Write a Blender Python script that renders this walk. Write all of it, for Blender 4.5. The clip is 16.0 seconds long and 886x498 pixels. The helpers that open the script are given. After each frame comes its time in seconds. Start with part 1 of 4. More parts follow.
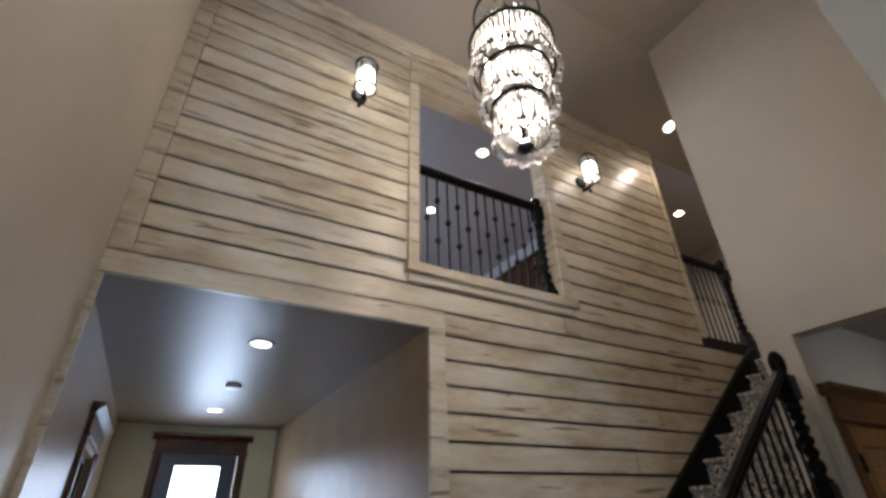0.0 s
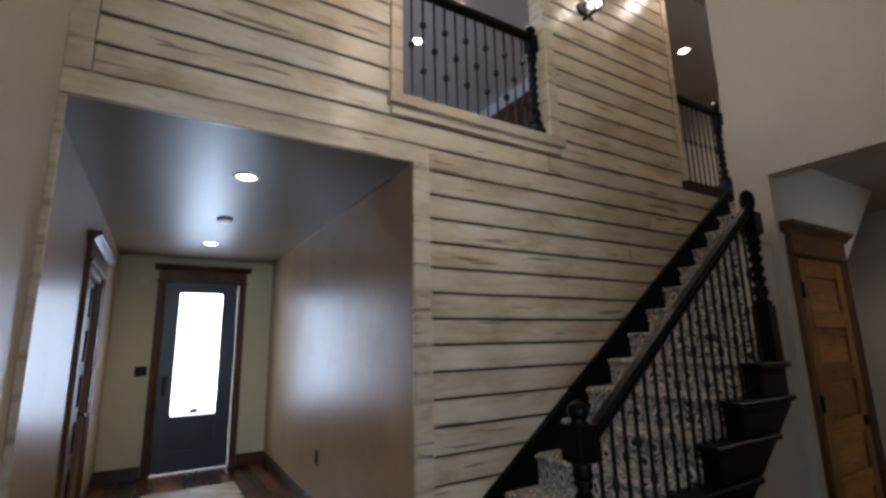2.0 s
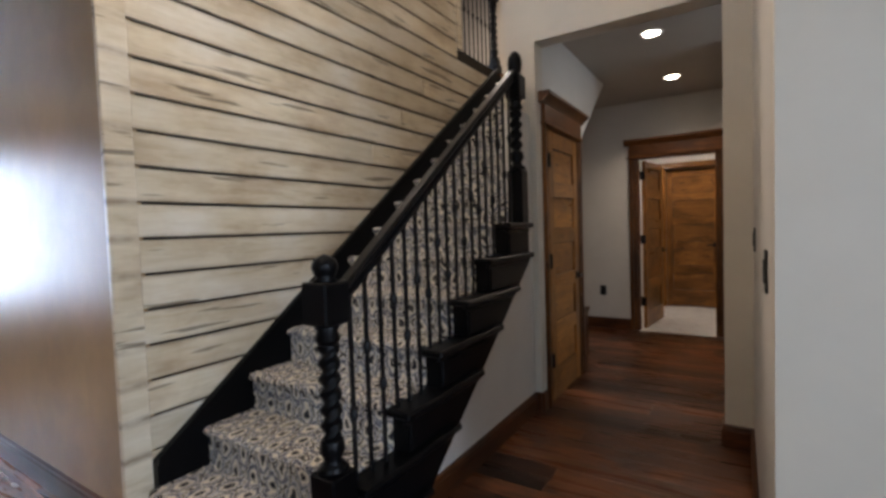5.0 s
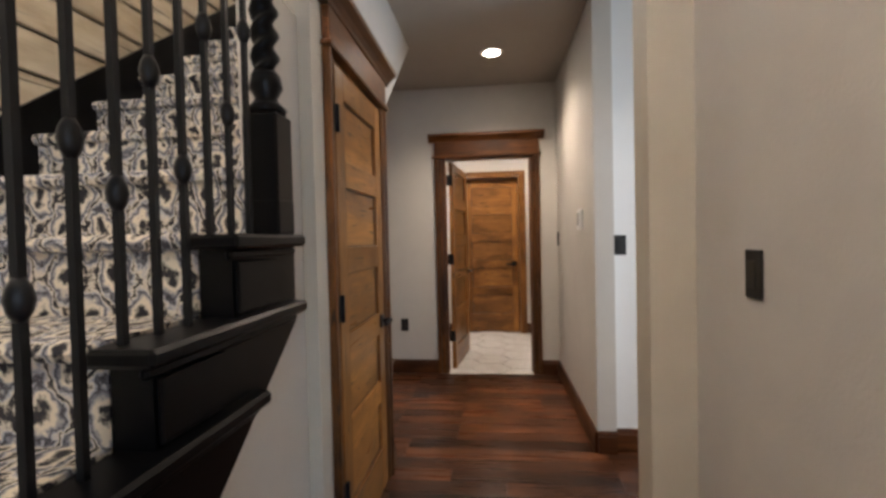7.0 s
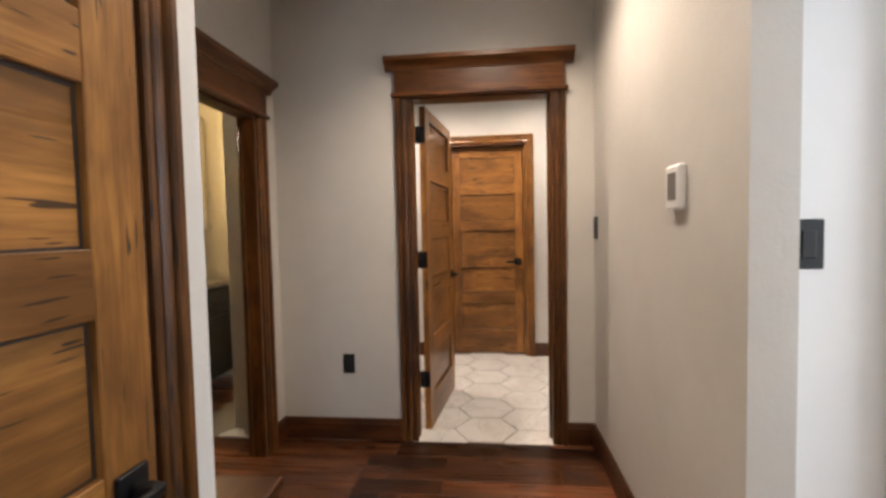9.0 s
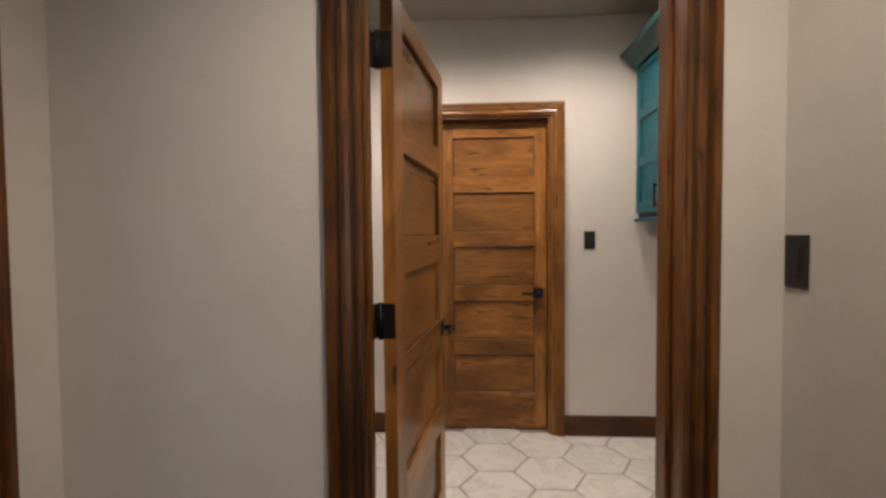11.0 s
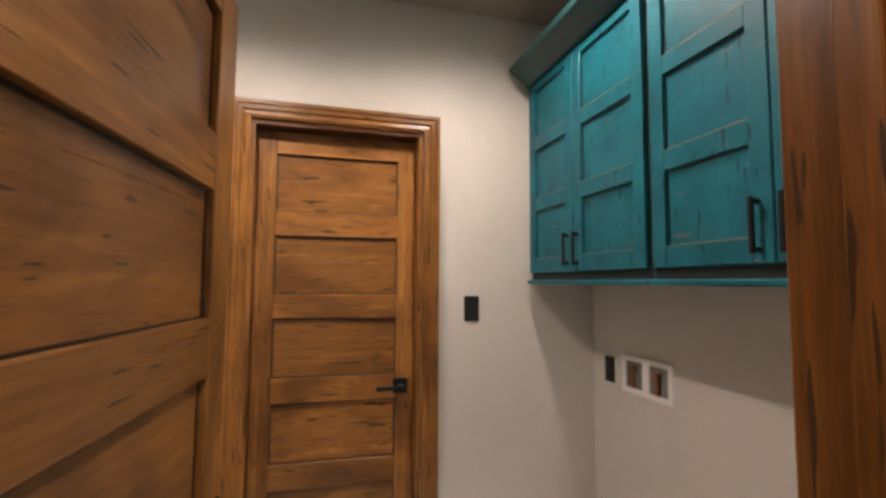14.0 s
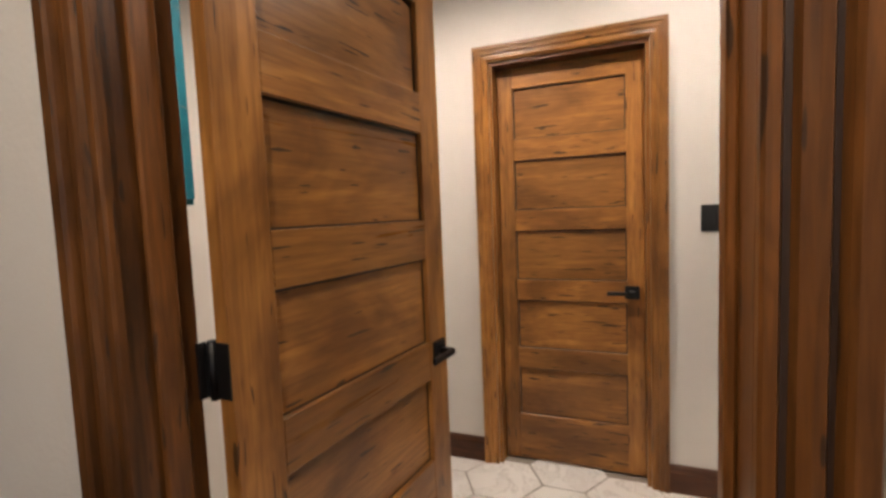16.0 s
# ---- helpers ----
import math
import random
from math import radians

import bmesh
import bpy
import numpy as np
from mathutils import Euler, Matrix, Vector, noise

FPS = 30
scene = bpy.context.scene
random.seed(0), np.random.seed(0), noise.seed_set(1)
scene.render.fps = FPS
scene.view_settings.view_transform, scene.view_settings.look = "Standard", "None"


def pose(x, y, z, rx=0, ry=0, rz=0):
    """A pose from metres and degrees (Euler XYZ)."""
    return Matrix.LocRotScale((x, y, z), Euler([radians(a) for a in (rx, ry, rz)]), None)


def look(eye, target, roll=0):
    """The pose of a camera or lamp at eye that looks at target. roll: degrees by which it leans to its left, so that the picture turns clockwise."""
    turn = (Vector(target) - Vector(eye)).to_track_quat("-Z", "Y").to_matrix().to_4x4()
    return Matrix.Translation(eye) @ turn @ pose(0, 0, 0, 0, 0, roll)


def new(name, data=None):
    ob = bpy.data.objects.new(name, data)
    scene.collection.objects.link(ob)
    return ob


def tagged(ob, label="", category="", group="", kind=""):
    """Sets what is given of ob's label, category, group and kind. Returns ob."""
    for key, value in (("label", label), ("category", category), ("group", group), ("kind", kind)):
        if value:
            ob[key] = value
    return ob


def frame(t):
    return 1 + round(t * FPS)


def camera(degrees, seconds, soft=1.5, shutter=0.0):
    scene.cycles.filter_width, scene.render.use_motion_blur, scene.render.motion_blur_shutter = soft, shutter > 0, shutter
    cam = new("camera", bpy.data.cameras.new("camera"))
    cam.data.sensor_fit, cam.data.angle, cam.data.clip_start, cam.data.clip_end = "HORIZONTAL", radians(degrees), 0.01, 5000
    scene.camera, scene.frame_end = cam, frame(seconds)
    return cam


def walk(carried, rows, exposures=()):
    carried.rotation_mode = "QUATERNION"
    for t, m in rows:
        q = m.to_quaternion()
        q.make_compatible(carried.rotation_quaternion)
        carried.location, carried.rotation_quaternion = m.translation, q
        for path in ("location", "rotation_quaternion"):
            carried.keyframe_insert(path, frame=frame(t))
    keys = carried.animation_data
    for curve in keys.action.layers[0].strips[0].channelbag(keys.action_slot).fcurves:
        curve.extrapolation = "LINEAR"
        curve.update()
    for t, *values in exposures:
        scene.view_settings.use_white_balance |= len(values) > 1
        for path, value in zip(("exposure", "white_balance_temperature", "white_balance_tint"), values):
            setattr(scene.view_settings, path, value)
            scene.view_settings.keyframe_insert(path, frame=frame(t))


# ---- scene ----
cam = camera(87.3, 16.0, soft=3.1)
PATH = [
    (0, (0.867, 1.68, 1.555), (1.742, 3.176, 2.553), -1.7),
    (0.5, (0.872, 1.677, 1.55), (1.768, 3.205, 2.479), -1.0),
    (1, (0.876, 1.69, 1.527), (1.81, 3.279, 2.305), -1.1),
    (1.5, (0.891, 1.684, 1.513), (1.85, 3.339, 2.095), -1.5),
    (2, (0.902, 1.677, 1.475), (1.918, 3.355, 1.866), -1.2),
    (2.5, (0.909, 1.669, 1.452), (1.95, 3.37, 1.6), -1.2),
    (3, (0.929, 1.657, 1.389), (1.937, 3.384, 1.368), -1.5),
    (3.5, (0.909, 1.673, 1.335), (1.91, 3.4, 1.222), -0.9),
    (4, (0.958, 1.695, 1.297), (2.107, 3.324, 1.133), -1.1),
    (4.5, (1.041, 1.774, 1.301), (2.523, 3.109, 1.153), -1.3),
    (5, (1.308, 1.936, 1.295), (2.991, 3.013, 1.21), -1.9),
    (5.2, (1.445, 2.003, 1.309), (3.167, 3.019, 1.25), -2.9),
    (7.3, (3.073, 2.516, 1.293), (5.065, 2.683, 1.229), -1.5),
    (7.5, (3.24, 2.504, 1.289), (5.23, 2.684, 1.203), -2.3),
    (8, (3.681, 2.493, 1.307), (5.67, 2.692, 1.25), -0.9),
    (8.5, (4.118, 2.499, 1.299), (6.113, 2.639, 1.247), -0.4),
    (8.7, (4.272, 2.501, 1.29), (6.263, 2.671, 1.21), -1.2),
    (10.8, (5.925, 2.619, 1.347), (7.897, 2.94, 1.256), 0.6),
    (11, (6.057, 2.674, 1.346), (8.052, 2.799, 1.273), -0.5),
    (11.5, (6.371, 2.818, 1.355), (8.346, 2.518, 1.261), -0.8),
    (12, (6.681, 2.842, 1.365), (8.555, 2.145, 1.351), -0.3),
    (12.5, (6.918, 2.888, 1.394), (8.561, 1.748, 1.464), -0.1),
    (13, (7.027, 2.897, 1.416), (8.507, 1.562, 1.582), 0.7),
    (13.5, (7.012, 2.742, 1.408), (8.707, 1.698, 1.602), 0.2),
    (14, (7.042, 2.609, 1.407), (8.969, 2.094, 1.55), 0.4),
    (14.5, (7.096, 2.484, 1.413), (9.082, 2.455, 1.644), -1.4),
    (15, (7.043, 2.376, 1.424), (8.952, 2.862, 1.771), -2.1),
    (15.5, (6.925, 2.277, 1.418), (8.757, 3.068, 1.554), -0.7),
    (16, (6.784, 2.252, 1.352), (8.636, 2.991, 1.199), -2.3),
]
walk(cam, [(t, look(eye, target, roll)) for t, eye, target, roll in PATH],
     [(0.0, 0.0), (1.0, -0.03), (2.2, -0.16), (3.4, 0.04), (4.0, 0.14), (4.5, 0.52), (5.0, 0.94), (7.5, 2.0), (8.0, 2.14), (8.5, 2.22), (10.8, 1.86), (11.5, 1.60), (12.0, 1.64), (12.5, 1.78), (13.0, 2.08), (14.0, 1.86), (16.0, 2.14)])

# ---- light ----
world = bpy.data.worlds.new("world")
scene.world = world
world.use_nodes = True
wn = world.node_tree.nodes
sky = wn.new("ShaderNodeTexSky")
sky.sky_type, sky.sun_disc = "NISHITA", False
sky.sun_elevation, sky.sun_rotation = radians(38), radians(200)
world.node_tree.links.new(sky.outputs[0], wn["Background"].inputs[0])
wn["Background"].inputs[1].default_value = 0.12


def lamp(kind, name, m, power, color=(1, 1, 1), size=0.1, size_y=None, spot=None, blend=0.9):
    data = bpy.data.lights.new(name, kind)
    data.energy, data.color = power, color
    if kind == "AREA":
        data.size = size
        if size_y:
            data.shape, data.size_y = "RECTANGLE", size_y
    else:
        data.shadow_soft_size = size
    if spot:
        data.spot_size, data.spot_blend = radians(spot), blend
    ob = new(name, data)
    ob.matrix_world = m
    return ob


WARM, CAN, DAY = (1.0, 0.83, 0.72), (1.0, 0.84, 0.72), (0.57, 0.73, 1.0)
# daylight: the glazed front door and the tall living-room windows in the west wall
lamp("AREA", "door_daylight", pose(1.345, 8.62, 1.42, -90), 26, DAY, 0.5, 1.5)
lamp("AREA", "window_daylight", pose(-3.35, 0.2, 1.75, 0, -90, 0), 30, DAY, 2.4, 2.5)
# fill added from the south to brighten the boards; its opening is never seen
lamp("AREA", "south_window_daylight", pose(0.1, -2.92, 1.9, -90, 0, 180), 122, DAY, 2.3, 2.5)
# fill lamp added to lift the dark loft; no window is known there
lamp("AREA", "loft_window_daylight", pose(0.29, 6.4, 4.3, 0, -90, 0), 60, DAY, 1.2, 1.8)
lamp("AREA", "pantry_daylight", pose(6.95, 1.03, 1.25, 0, 90, 0), 3.3, (0.72, 0.84, 1.0), 2.3, 1.3)
lamp("AREA", "side_hall_daylight", pose(5.22, 0.16, 1.55, -90, 0, 180), 7.5, (0.72, 0.84, 1.0), 0.55, 1.3)
# lamps that the rooms show
for x, y in ((1.32, 4.92), (1.31, 7.34)):
    lamp("SPOT", "hall_can_light", pose(x, y, 2.54), 22, CAN, 0.05, spot=125)
for x, y, p in ((5.19, 2.49, 3.8), (6.46, 2.49, 22)):
    lamp("SPOT", "corridor_can_light", pose(x, y, 2.66), p, (1.0, 0.83, 0.68), 0.05, spot=142, blend=0.8)
for x, y, p in ((8.25, 2.97, 23), (8.38, 2.00, 15)):
    lamp("SPOT", "laundry_can_light", pose(x, y, 2.67), p, WARM, 0.035, spot=160, blend=0.75)
for x, y, p in ((3.42, 5.05, 115), (3.43, 6.38, 115), (5.22, 3.80, 22), (6.67, 4.80, 60)):
    lamp("SPOT", "loft_can_light", pose(x, y, 5.19), p, CAN, 0.05, spot=165)
for z in (3.34, 3.60, 3.88, 4.18):
    lamp("POINT", "chandelier_light", pose(2.19, 3.05, z), 25, CAN, 0.05)
for x in (1.60, 3.895):
    lamp("POINT", "sconce_light", pose(x, 3.99, 4.43), 16, (1.0, 0.88, 0.76), 0.04)
lamp("POINT", "bath_light", pose(7.95, 5.05, 1.93), 2.4, (1.0, 0.72, 0.36), 0.05)

# ---- materials ----


def material(name, base=(0.5, 0.5, 0.5), rough=0.5, metal=0.0, build=None):
    m = bpy.data.materials.new(name)
    m.use_nodes = True
    nt = m.node_tree
    b = nt.nodes["Principled BSDF"]
    b.inputs["Base Color"].default_value = (*base, 1)
    b.inputs["Roughness"].default_value = rough
    b.inputs["Metallic"].default_value = metal
    if build:
        build(nt, b)
    return m


def node(nt, kind, **values):
    n = nt.nodes.new("ShaderNode" + kind)
    for k, v in values.items():
        n.inputs[k.replace("_", " ")].default_value = v
    return n


def coords(nt, scale=(1, 1, 1), shift=False):
    """Object coordinates, stretched, and shifted by the object's random number."""
    tc = nt.nodes.new("ShaderNodeTexCoord")
    mp = nt.nodes.new("ShaderNodeMapping")
    mp.inputs["Scale"].default_value = scale
    nt.links.new(tc.outputs["Object"], mp.inputs["Vector"])
    if shift:
        oi = nt.nodes.new("ShaderNodeObjectInfo")
        mul = nt.nodes.new("ShaderNodeVectorMath")
        mul.operation = "SCALE"
        mul.inputs[0].default_value = (17.3, 9.1, 13.7)
        nt.links.new(oi.outputs["Random"], mul.inputs["Scale"])
        nt.links.new(mul.outputs[0], mp.inputs["Location"])
    return mp.outputs[0]


def noise_tex(nt, vec, scale, detail=4, rough=0.55, distort=0.0):
    n = node(nt, "TexNoise", Scale=scale, Detail=detail, Roughness=rough, Distortion=distort)
    nt.links.new(vec, n.inputs["Vector"])
    return n.outputs["Fac"]


def ramp(nt, fac, *stops):
    r = nt.nodes.new("ShaderNodeValToRGB")
    e = r.color_ramp.elements
    while len(e) < len(stops):
        e.new(0.5)
    for el, (p, c) in zip(e, stops):
        el.position, el.color = p, (*c, 1) if len(c) == 3 else c
    nt.links.new(fac, r.inputs[0])
    return r.outputs[0]


def mixed(nt, fac, a, b, how="MIX"):
    n = nt.nodes.new("ShaderNodeMix")
    n.data_type, n.blend_type = "RGBA", how
    for sock, v in ((n.inputs["Factor"], fac), (n.inputs[6], a), (n.inputs[7], b)):
        if isinstance(v, (int, float)):
            sock.default_value = v
        elif isinstance(v, tuple):
            sock.default_value = (*v, 1)
        else:
            nt.links.new(v, sock)
    return n.outputs[2]


def bump(nt, b, height, strength=0.2, dist=0.01):
    n = node(nt, "Bump", Strength=strength, Distance=dist)
    nt.links.new(height, n.inputs["Height"])
    nt.links.new(n.outputs[0], b.inputs["Normal"])


def calc(nt, op, a, b=None, c=None):
    n = nt.nodes.new("ShaderNodeMath")
    n.operation = op
    for i, v in enumerate((a, b, c)):
        if v is None:
            continue
        if isinstance(v, (int, float)):
            n.inputs[i].default_value = v
        else:
            nt.links.new(v, n.inputs[i])
    return n.outputs[0]


def paint(base, rough=0.55, var=0.10, trowel=0.12, gloss_var=0.0, gloss=0.5):
    def build(nt, b):
        v = coords(nt)
        big = noise_tex(nt, v, 1.1, 3)
        mid = noise_tex(nt, v, 5.5, 5, 0.6, 0.6)
        fine = noise_tex(nt, v, 95, 2)
        d = tuple(c * (1 - var) for c in base)
        u = tuple(min(1, c * (1 + var * 0.6)) for c in base)
        col = ramp(nt, big, (0.3, d), (0.7, u))
        col = mixed(nt, 0.35, col, ramp(nt, mid, (0.35, d), (0.65, u)))
        nt.links.new(col, b.inputs["Base Color"])
        b.inputs["Specular IOR Level"].default_value = gloss
        bump(nt, b, calc(nt, "ADD", mid, calc(nt, "MULTIPLY", fine, 0.35)), trowel, 0.006)
        if gloss_var:
            r = nt.nodes.new("ShaderNodeMapRange")
            r.inputs["To Min"].default_value, r.inputs["To Max"].default_value = rough - gloss_var, rough + gloss_var
            nt.links.new(mid, r.inputs["Value"])
            nt.links.new(r.outputs[0], b.inputs["Roughness"])
    return build


def wood(dark, light, axis="z", rough=0.38, spread=0.35, streak=(0.03, 0.015, 0.008), wear=0.5, cut=0.70):
    """Stained boards: long grain along one axis of the object, with dark distress marks."""
    def build(nt, b):
        s = {"x": (0.55, 9, 9), "y": (9, 0.55, 9), "z": (9, 9, 0.55)}[axis]
        v = coords(nt, s, True)
        g = noise_tex(nt, v, 2.2, 6, 0.58, 0.9)
        g2 = noise_tex(nt, v, 14.0, 4, 0.6, 0.3)
        w = coords(nt, tuple(q * 0.30 if q > 1 else 1.3 for q in s), True)
        cloud = noise_tex(nt, w, 1.6, 4, 0.6, 0.5)
        mean = tuple((p + q) / 2 for p, q in zip(dark, light))
        low = tuple(0.55 * p + 0.45 * q for p, q in zip(dark, light))
        col = ramp(nt, g, (0.32, low), (0.50, mean), (0.64, light))
        # growth rings cut at a slant: wavy bands a few centimetres apart
        bands = noise_tex(nt, coords(nt, tuple(q * 0.45 if q > 1 else 0.75 for q in s), True), 1.3, 2, 0.5, 0.8)
        rings = calc(nt, "MULTIPLY_ADD", calc(nt, "SINE", calc(nt, "MULTIPLY", bands, 52.0)), 0.5, 0.5)
        col = mixed(nt, calc(nt, "MULTIPLY", ramp(nt, rings, (0.40, (0, 0, 0)), (0.95, (1, 1, 1))), 0.55), col, low)
        col = mixed(nt, 0.28, col, ramp(nt, g2, (0.35, dark), (0.65, light)))
        col = mixed(nt, calc(nt, "MULTIPLY", ramp(nt, cloud, (0.42, (0, 0, 0)), (0.66, (1, 1, 1))), 0.74), col, tuple(c * 0.80 for c in dark))
        if wear:
            m = {"x": (8.0, 50, 85), "y": (85, 8.0, 85), "z": (85, 50, 8.0)}[axis]
            marks = noise_tex(nt, coords(nt, m, True), 1.0, 1, 0.4, 0.2)
            col = mixed(nt, calc(nt, "MULTIPLY", ramp(nt, marks, (cut, (0, 0, 0)), (cut + 0.025, (1, 1, 1))), wear), col, streak)
        oi = nt.nodes.new("ShaderNodeObjectInfo")
        tone = node(nt, "HueSaturation")
        nt.links.new(calc(nt, "MULTIPLY_ADD", oi.outputs["Random"], spread * 2, 1 - spread), tone.inputs["Value"])
        nt.links.new(col, tone.inputs["Color"])
        nt.links.new(tone.outputs[0], b.inputs["Base Color"])
        bump(nt, b, g2, 0.12, 0.003)
        b.inputs["Specular IOR Level"].default_value = 0.34
        rr = nt.nodes.new("ShaderNodeMapRange")
        rr.inputs["To Min"].default_value, rr.inputs["To Max"].default_value = rough - 0.08, rough + 0.12
        nt.links.new(g, rr.inputs["Value"])
        nt.links.new(rr.outputs[0], b.inputs["Roughness"])
    return build


def shiplap_build(nt, b):
    """Whitewash over pine: cream clouds, brown glaze caught along the board edges, dark gouges."""
    tc = nt.nodes.new("ShaderNodeTexCoord")
    xyz = nt.nodes.new("ShaderNodeSeparateXYZ")
    nt.links.new(tc.outputs["Object"], xyz.inputs[0])
    v = coords(nt, (0.8, 6, 7), True)
    cloud = noise_tex(nt, coords(nt, (1, 1, 1.8), True), 2.0, 4, 0.6)
    grain = noise_tex(nt, v, 4.0, 6, 0.65, 0.6)
    col = ramp(nt, cloud, (0.30, (0.39, 0.28, 0.155)), (0.48, (0.64, 0.545, 0.375)), (0.70, (0.76, 0.70, 0.575)))
    col = mixed(nt, 0.28, col, ramp(nt, grain, (0.32, (0.34, 0.26, 0.17)), (0.6, (0.68, 0.64, 0.56))))
    f = calc(nt, "FRACT", calc(nt, "MULTIPLY_ADD", xyz.outputs["Z"], 1 / 0.158, -2.56 / 0.158 + 40))
    edge = calc(nt, "MULTIPLY", calc(nt, "ABSOLUTE", calc(nt, "SUBTRACT", f, 0.5)), 2.0)
    patchy = noise_tex(nt, coords(nt, (2.6, 8, 5), True), 1.6, 4, 0.6)
    glaze = calc(nt, "MULTIPLY", ramp(nt, edge, (0.66, (0, 0, 0)), (0.98, (1, 1, 1))), ramp(nt, patchy, (0.38, (0, 0, 0)), (0.64, (1, 1, 1))))
    col = mixed(nt, calc(nt, "MULTIPLY", glaze, 0.80), col, (0.20, 0.13, 0.075))
    marks = noise_tex(nt, coords(nt, (2.1, 30, 30), True), 1.0, 2, 0.45, 0.25)
    mask = ramp(nt, marks, (0.652, (0, 0, 0)), (0.69, (1, 1, 1)))
    col = mixed(nt, calc(nt, "MULTIPLY", mask, 0.68), col, (0.075, 0.050, 0.030))
    oi = nt.nodes.new("ShaderNodeObjectInfo")
    tone = node(nt, "HueSaturation")
    nt.links.new(calc(nt, "MULTIPLY_ADD", oi.outputs["Random"], 0.24, 0.88), tone.inputs["Value"])
    nt.links.new(col, tone.inputs["Color"])
    nt.links.new(tone.outputs[0], b.inputs["Base Color"])
    bump(nt, b, calc(nt, "SUBTRACT", grain, mask), 0.25, 0.004)


def carpet_build(nt, b):
    """Ogee medallions in cream, grey and black, running down over treads and risers."""
    tc = nt.nodes.new("ShaderNodeTexCoord")
    xyz = nt.nodes.new("ShaderNodeSeparateXYZ")
    nt.links.new(tc.outputs["Object"], xyz.inputs[0])
    wob = noise_tex(nt, tc.outputs["Object"], 17, 3, 0.6)
    wob2 = noise_tex(nt, coords(nt, (1.3, 0.8, 1.1)), 21, 3, 0.6)
    u = calc(nt, "MULTIPLY_ADD", calc(nt, "SUBTRACT", wob, 0.5), 1.0, calc(nt, "MULTIPLY", xyz.outputs["Y"], 1 / 0.066))
    vv = calc(nt, "MULTIPLY_ADD", calc(nt, "SUBTRACT", wob2, 0.5), 0.5, calc(nt, "MULTIPLY", calc(nt, "ADD", xyz.outputs["X"], xyz.outputs["Z"]), 1 / 0.19))
    a = calc(nt, "COSINE", calc(nt, "MULTIPLY", u, math.pi))
    c = calc(nt, "COSINE", calc(nt, "MULTIPLY", vv, 2 * math.pi))
    f = calc(nt, "ABSOLUTE", calc(nt, "ADD", a, calc(nt, "MULTIPLY", c, 0.85)))
    fine = noise_tex(nt, tc.outputs["Object"], 55, 4, 0.7)
    f = calc(nt, "MULTIPLY_ADD", calc(nt, "SUBTRACT", fine, 0.5), 1.1, f)
    K, G, C, B = (0.026, 0.025, 0.030), (0.25, 0.255, 0.29), (0.72, 0.65, 0.53), (0.40, 0.41, 0.46)
    stops = ((0.05, K), (0.13, C), (0.25, B), (0.36, K), (0.50, G), (0.66, C), (0.82, C), (0.95, K))
    nt.links.new(ramp(nt, calc(nt, "MULTIPLY", f, 0.56), *stops), b.inputs["Base Color"])
    bump(nt, b, noise_tex(nt, tc.outputs["Object"], 420, 2), 0.5, 0.004)


def teal_build(nt, b):
    v = coords(nt, (1, 1, 1), True)
    n = noise_tex(nt, v, 6, 5, 0.6)
    col = ramp(nt, n, (0.3, (0.004, 0.072, 0.098)), (0.7, (0.008, 0.128, 0.166)))
    marks = noise_tex(nt, coords(nt, (52, 30, 9), True), 1.0, 1, 0.4, 0.25)
    col = mixed(nt, calc(nt, "MULTIPLY", ramp(nt, marks, (0.675, (0, 0, 0)), (0.71, (1, 1, 1))), 0.85), col, (0.008, 0.022, 0.025))
    worn = noise_tex(nt, coords(nt, (10, 30, 60), True), 1.0, 1, 0.5, 0.3)
    col = mixed(nt, calc(nt, "MULTIPLY", ramp(nt, worn, (0.72, (0, 0, 0)), (0.74, (1, 1, 1))), 0.5), col, (0.16, 0.12, 0.08))
    nt.links.new(col, b.inputs["Base Color"])
    b.inputs["Specular IOR Level"].default_value = 0.22
    bump(nt, b, n, 0.08, 0.003)


def tile_build(nt, b):
    v = coords(nt, (1, 1, 1), True)
    vein = noise_tex(nt, v, 4.5, 6, 0.6, 1.4)
    col = ramp(nt, vein, (0.35, (0.62, 0.59, 0.55)), (0.48, (0.72, 0.70, 0.66)), (0.5, (0.55, 0.52, 0.48)), (0.53, (0.74, 0.72, 0.68)))
    nt.links.new(col, b.inputs["Base Color"])


def granite_build(nt, b):
    v = coords(nt)
    nt.links.new(ramp(nt, noise_tex(nt, v, 60, 3), (0.35, (0.05, 0.04, 0.03)), (0.6, (0.45, 0.38, 0.28))), b.inputs["Base Color"])


def glass_build(nt, b):
    b.inputs["Transmission Weight"].default_value = 1.0
    b.inputs["IOR"].default_value = 1.45


def glow(color, strength):
    def build(nt, b):
        b.inputs["Emission Color"].default_value = (*color, 1)
        b.inputs["Emission Strength"].default_value = strength
    return build


WALL = material("greige_paint", rough=0.6, build=paint((0.57, 0.54, 0.495), 0.6, 0.07, 0.34))
FOYER = material("taupe_paint", rough=0.5, build=paint((0.54, 0.49, 0.405), 0.5, 0.07, 0.06))
HALL = material("bronze_glaze_wall", rough=0.22, build=paint((0.37, 0.25, 0.135), 0.34, 0.26, 0.13, 0.06, 0.3))
HALLEND = material("pale_olive_paint", rough=0.5, build=paint((0.68, 0.65, 0.45), 0.5, 0.08, 0.08))
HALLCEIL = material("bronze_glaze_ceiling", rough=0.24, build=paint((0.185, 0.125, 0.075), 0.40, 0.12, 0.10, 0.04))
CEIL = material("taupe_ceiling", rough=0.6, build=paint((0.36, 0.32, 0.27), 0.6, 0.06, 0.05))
LOFTP = material("pale_grey_loft_paint", rough=0.55, build=paint((0.60, 0.60, 0.60), 0.55, 0.05, 0.05))
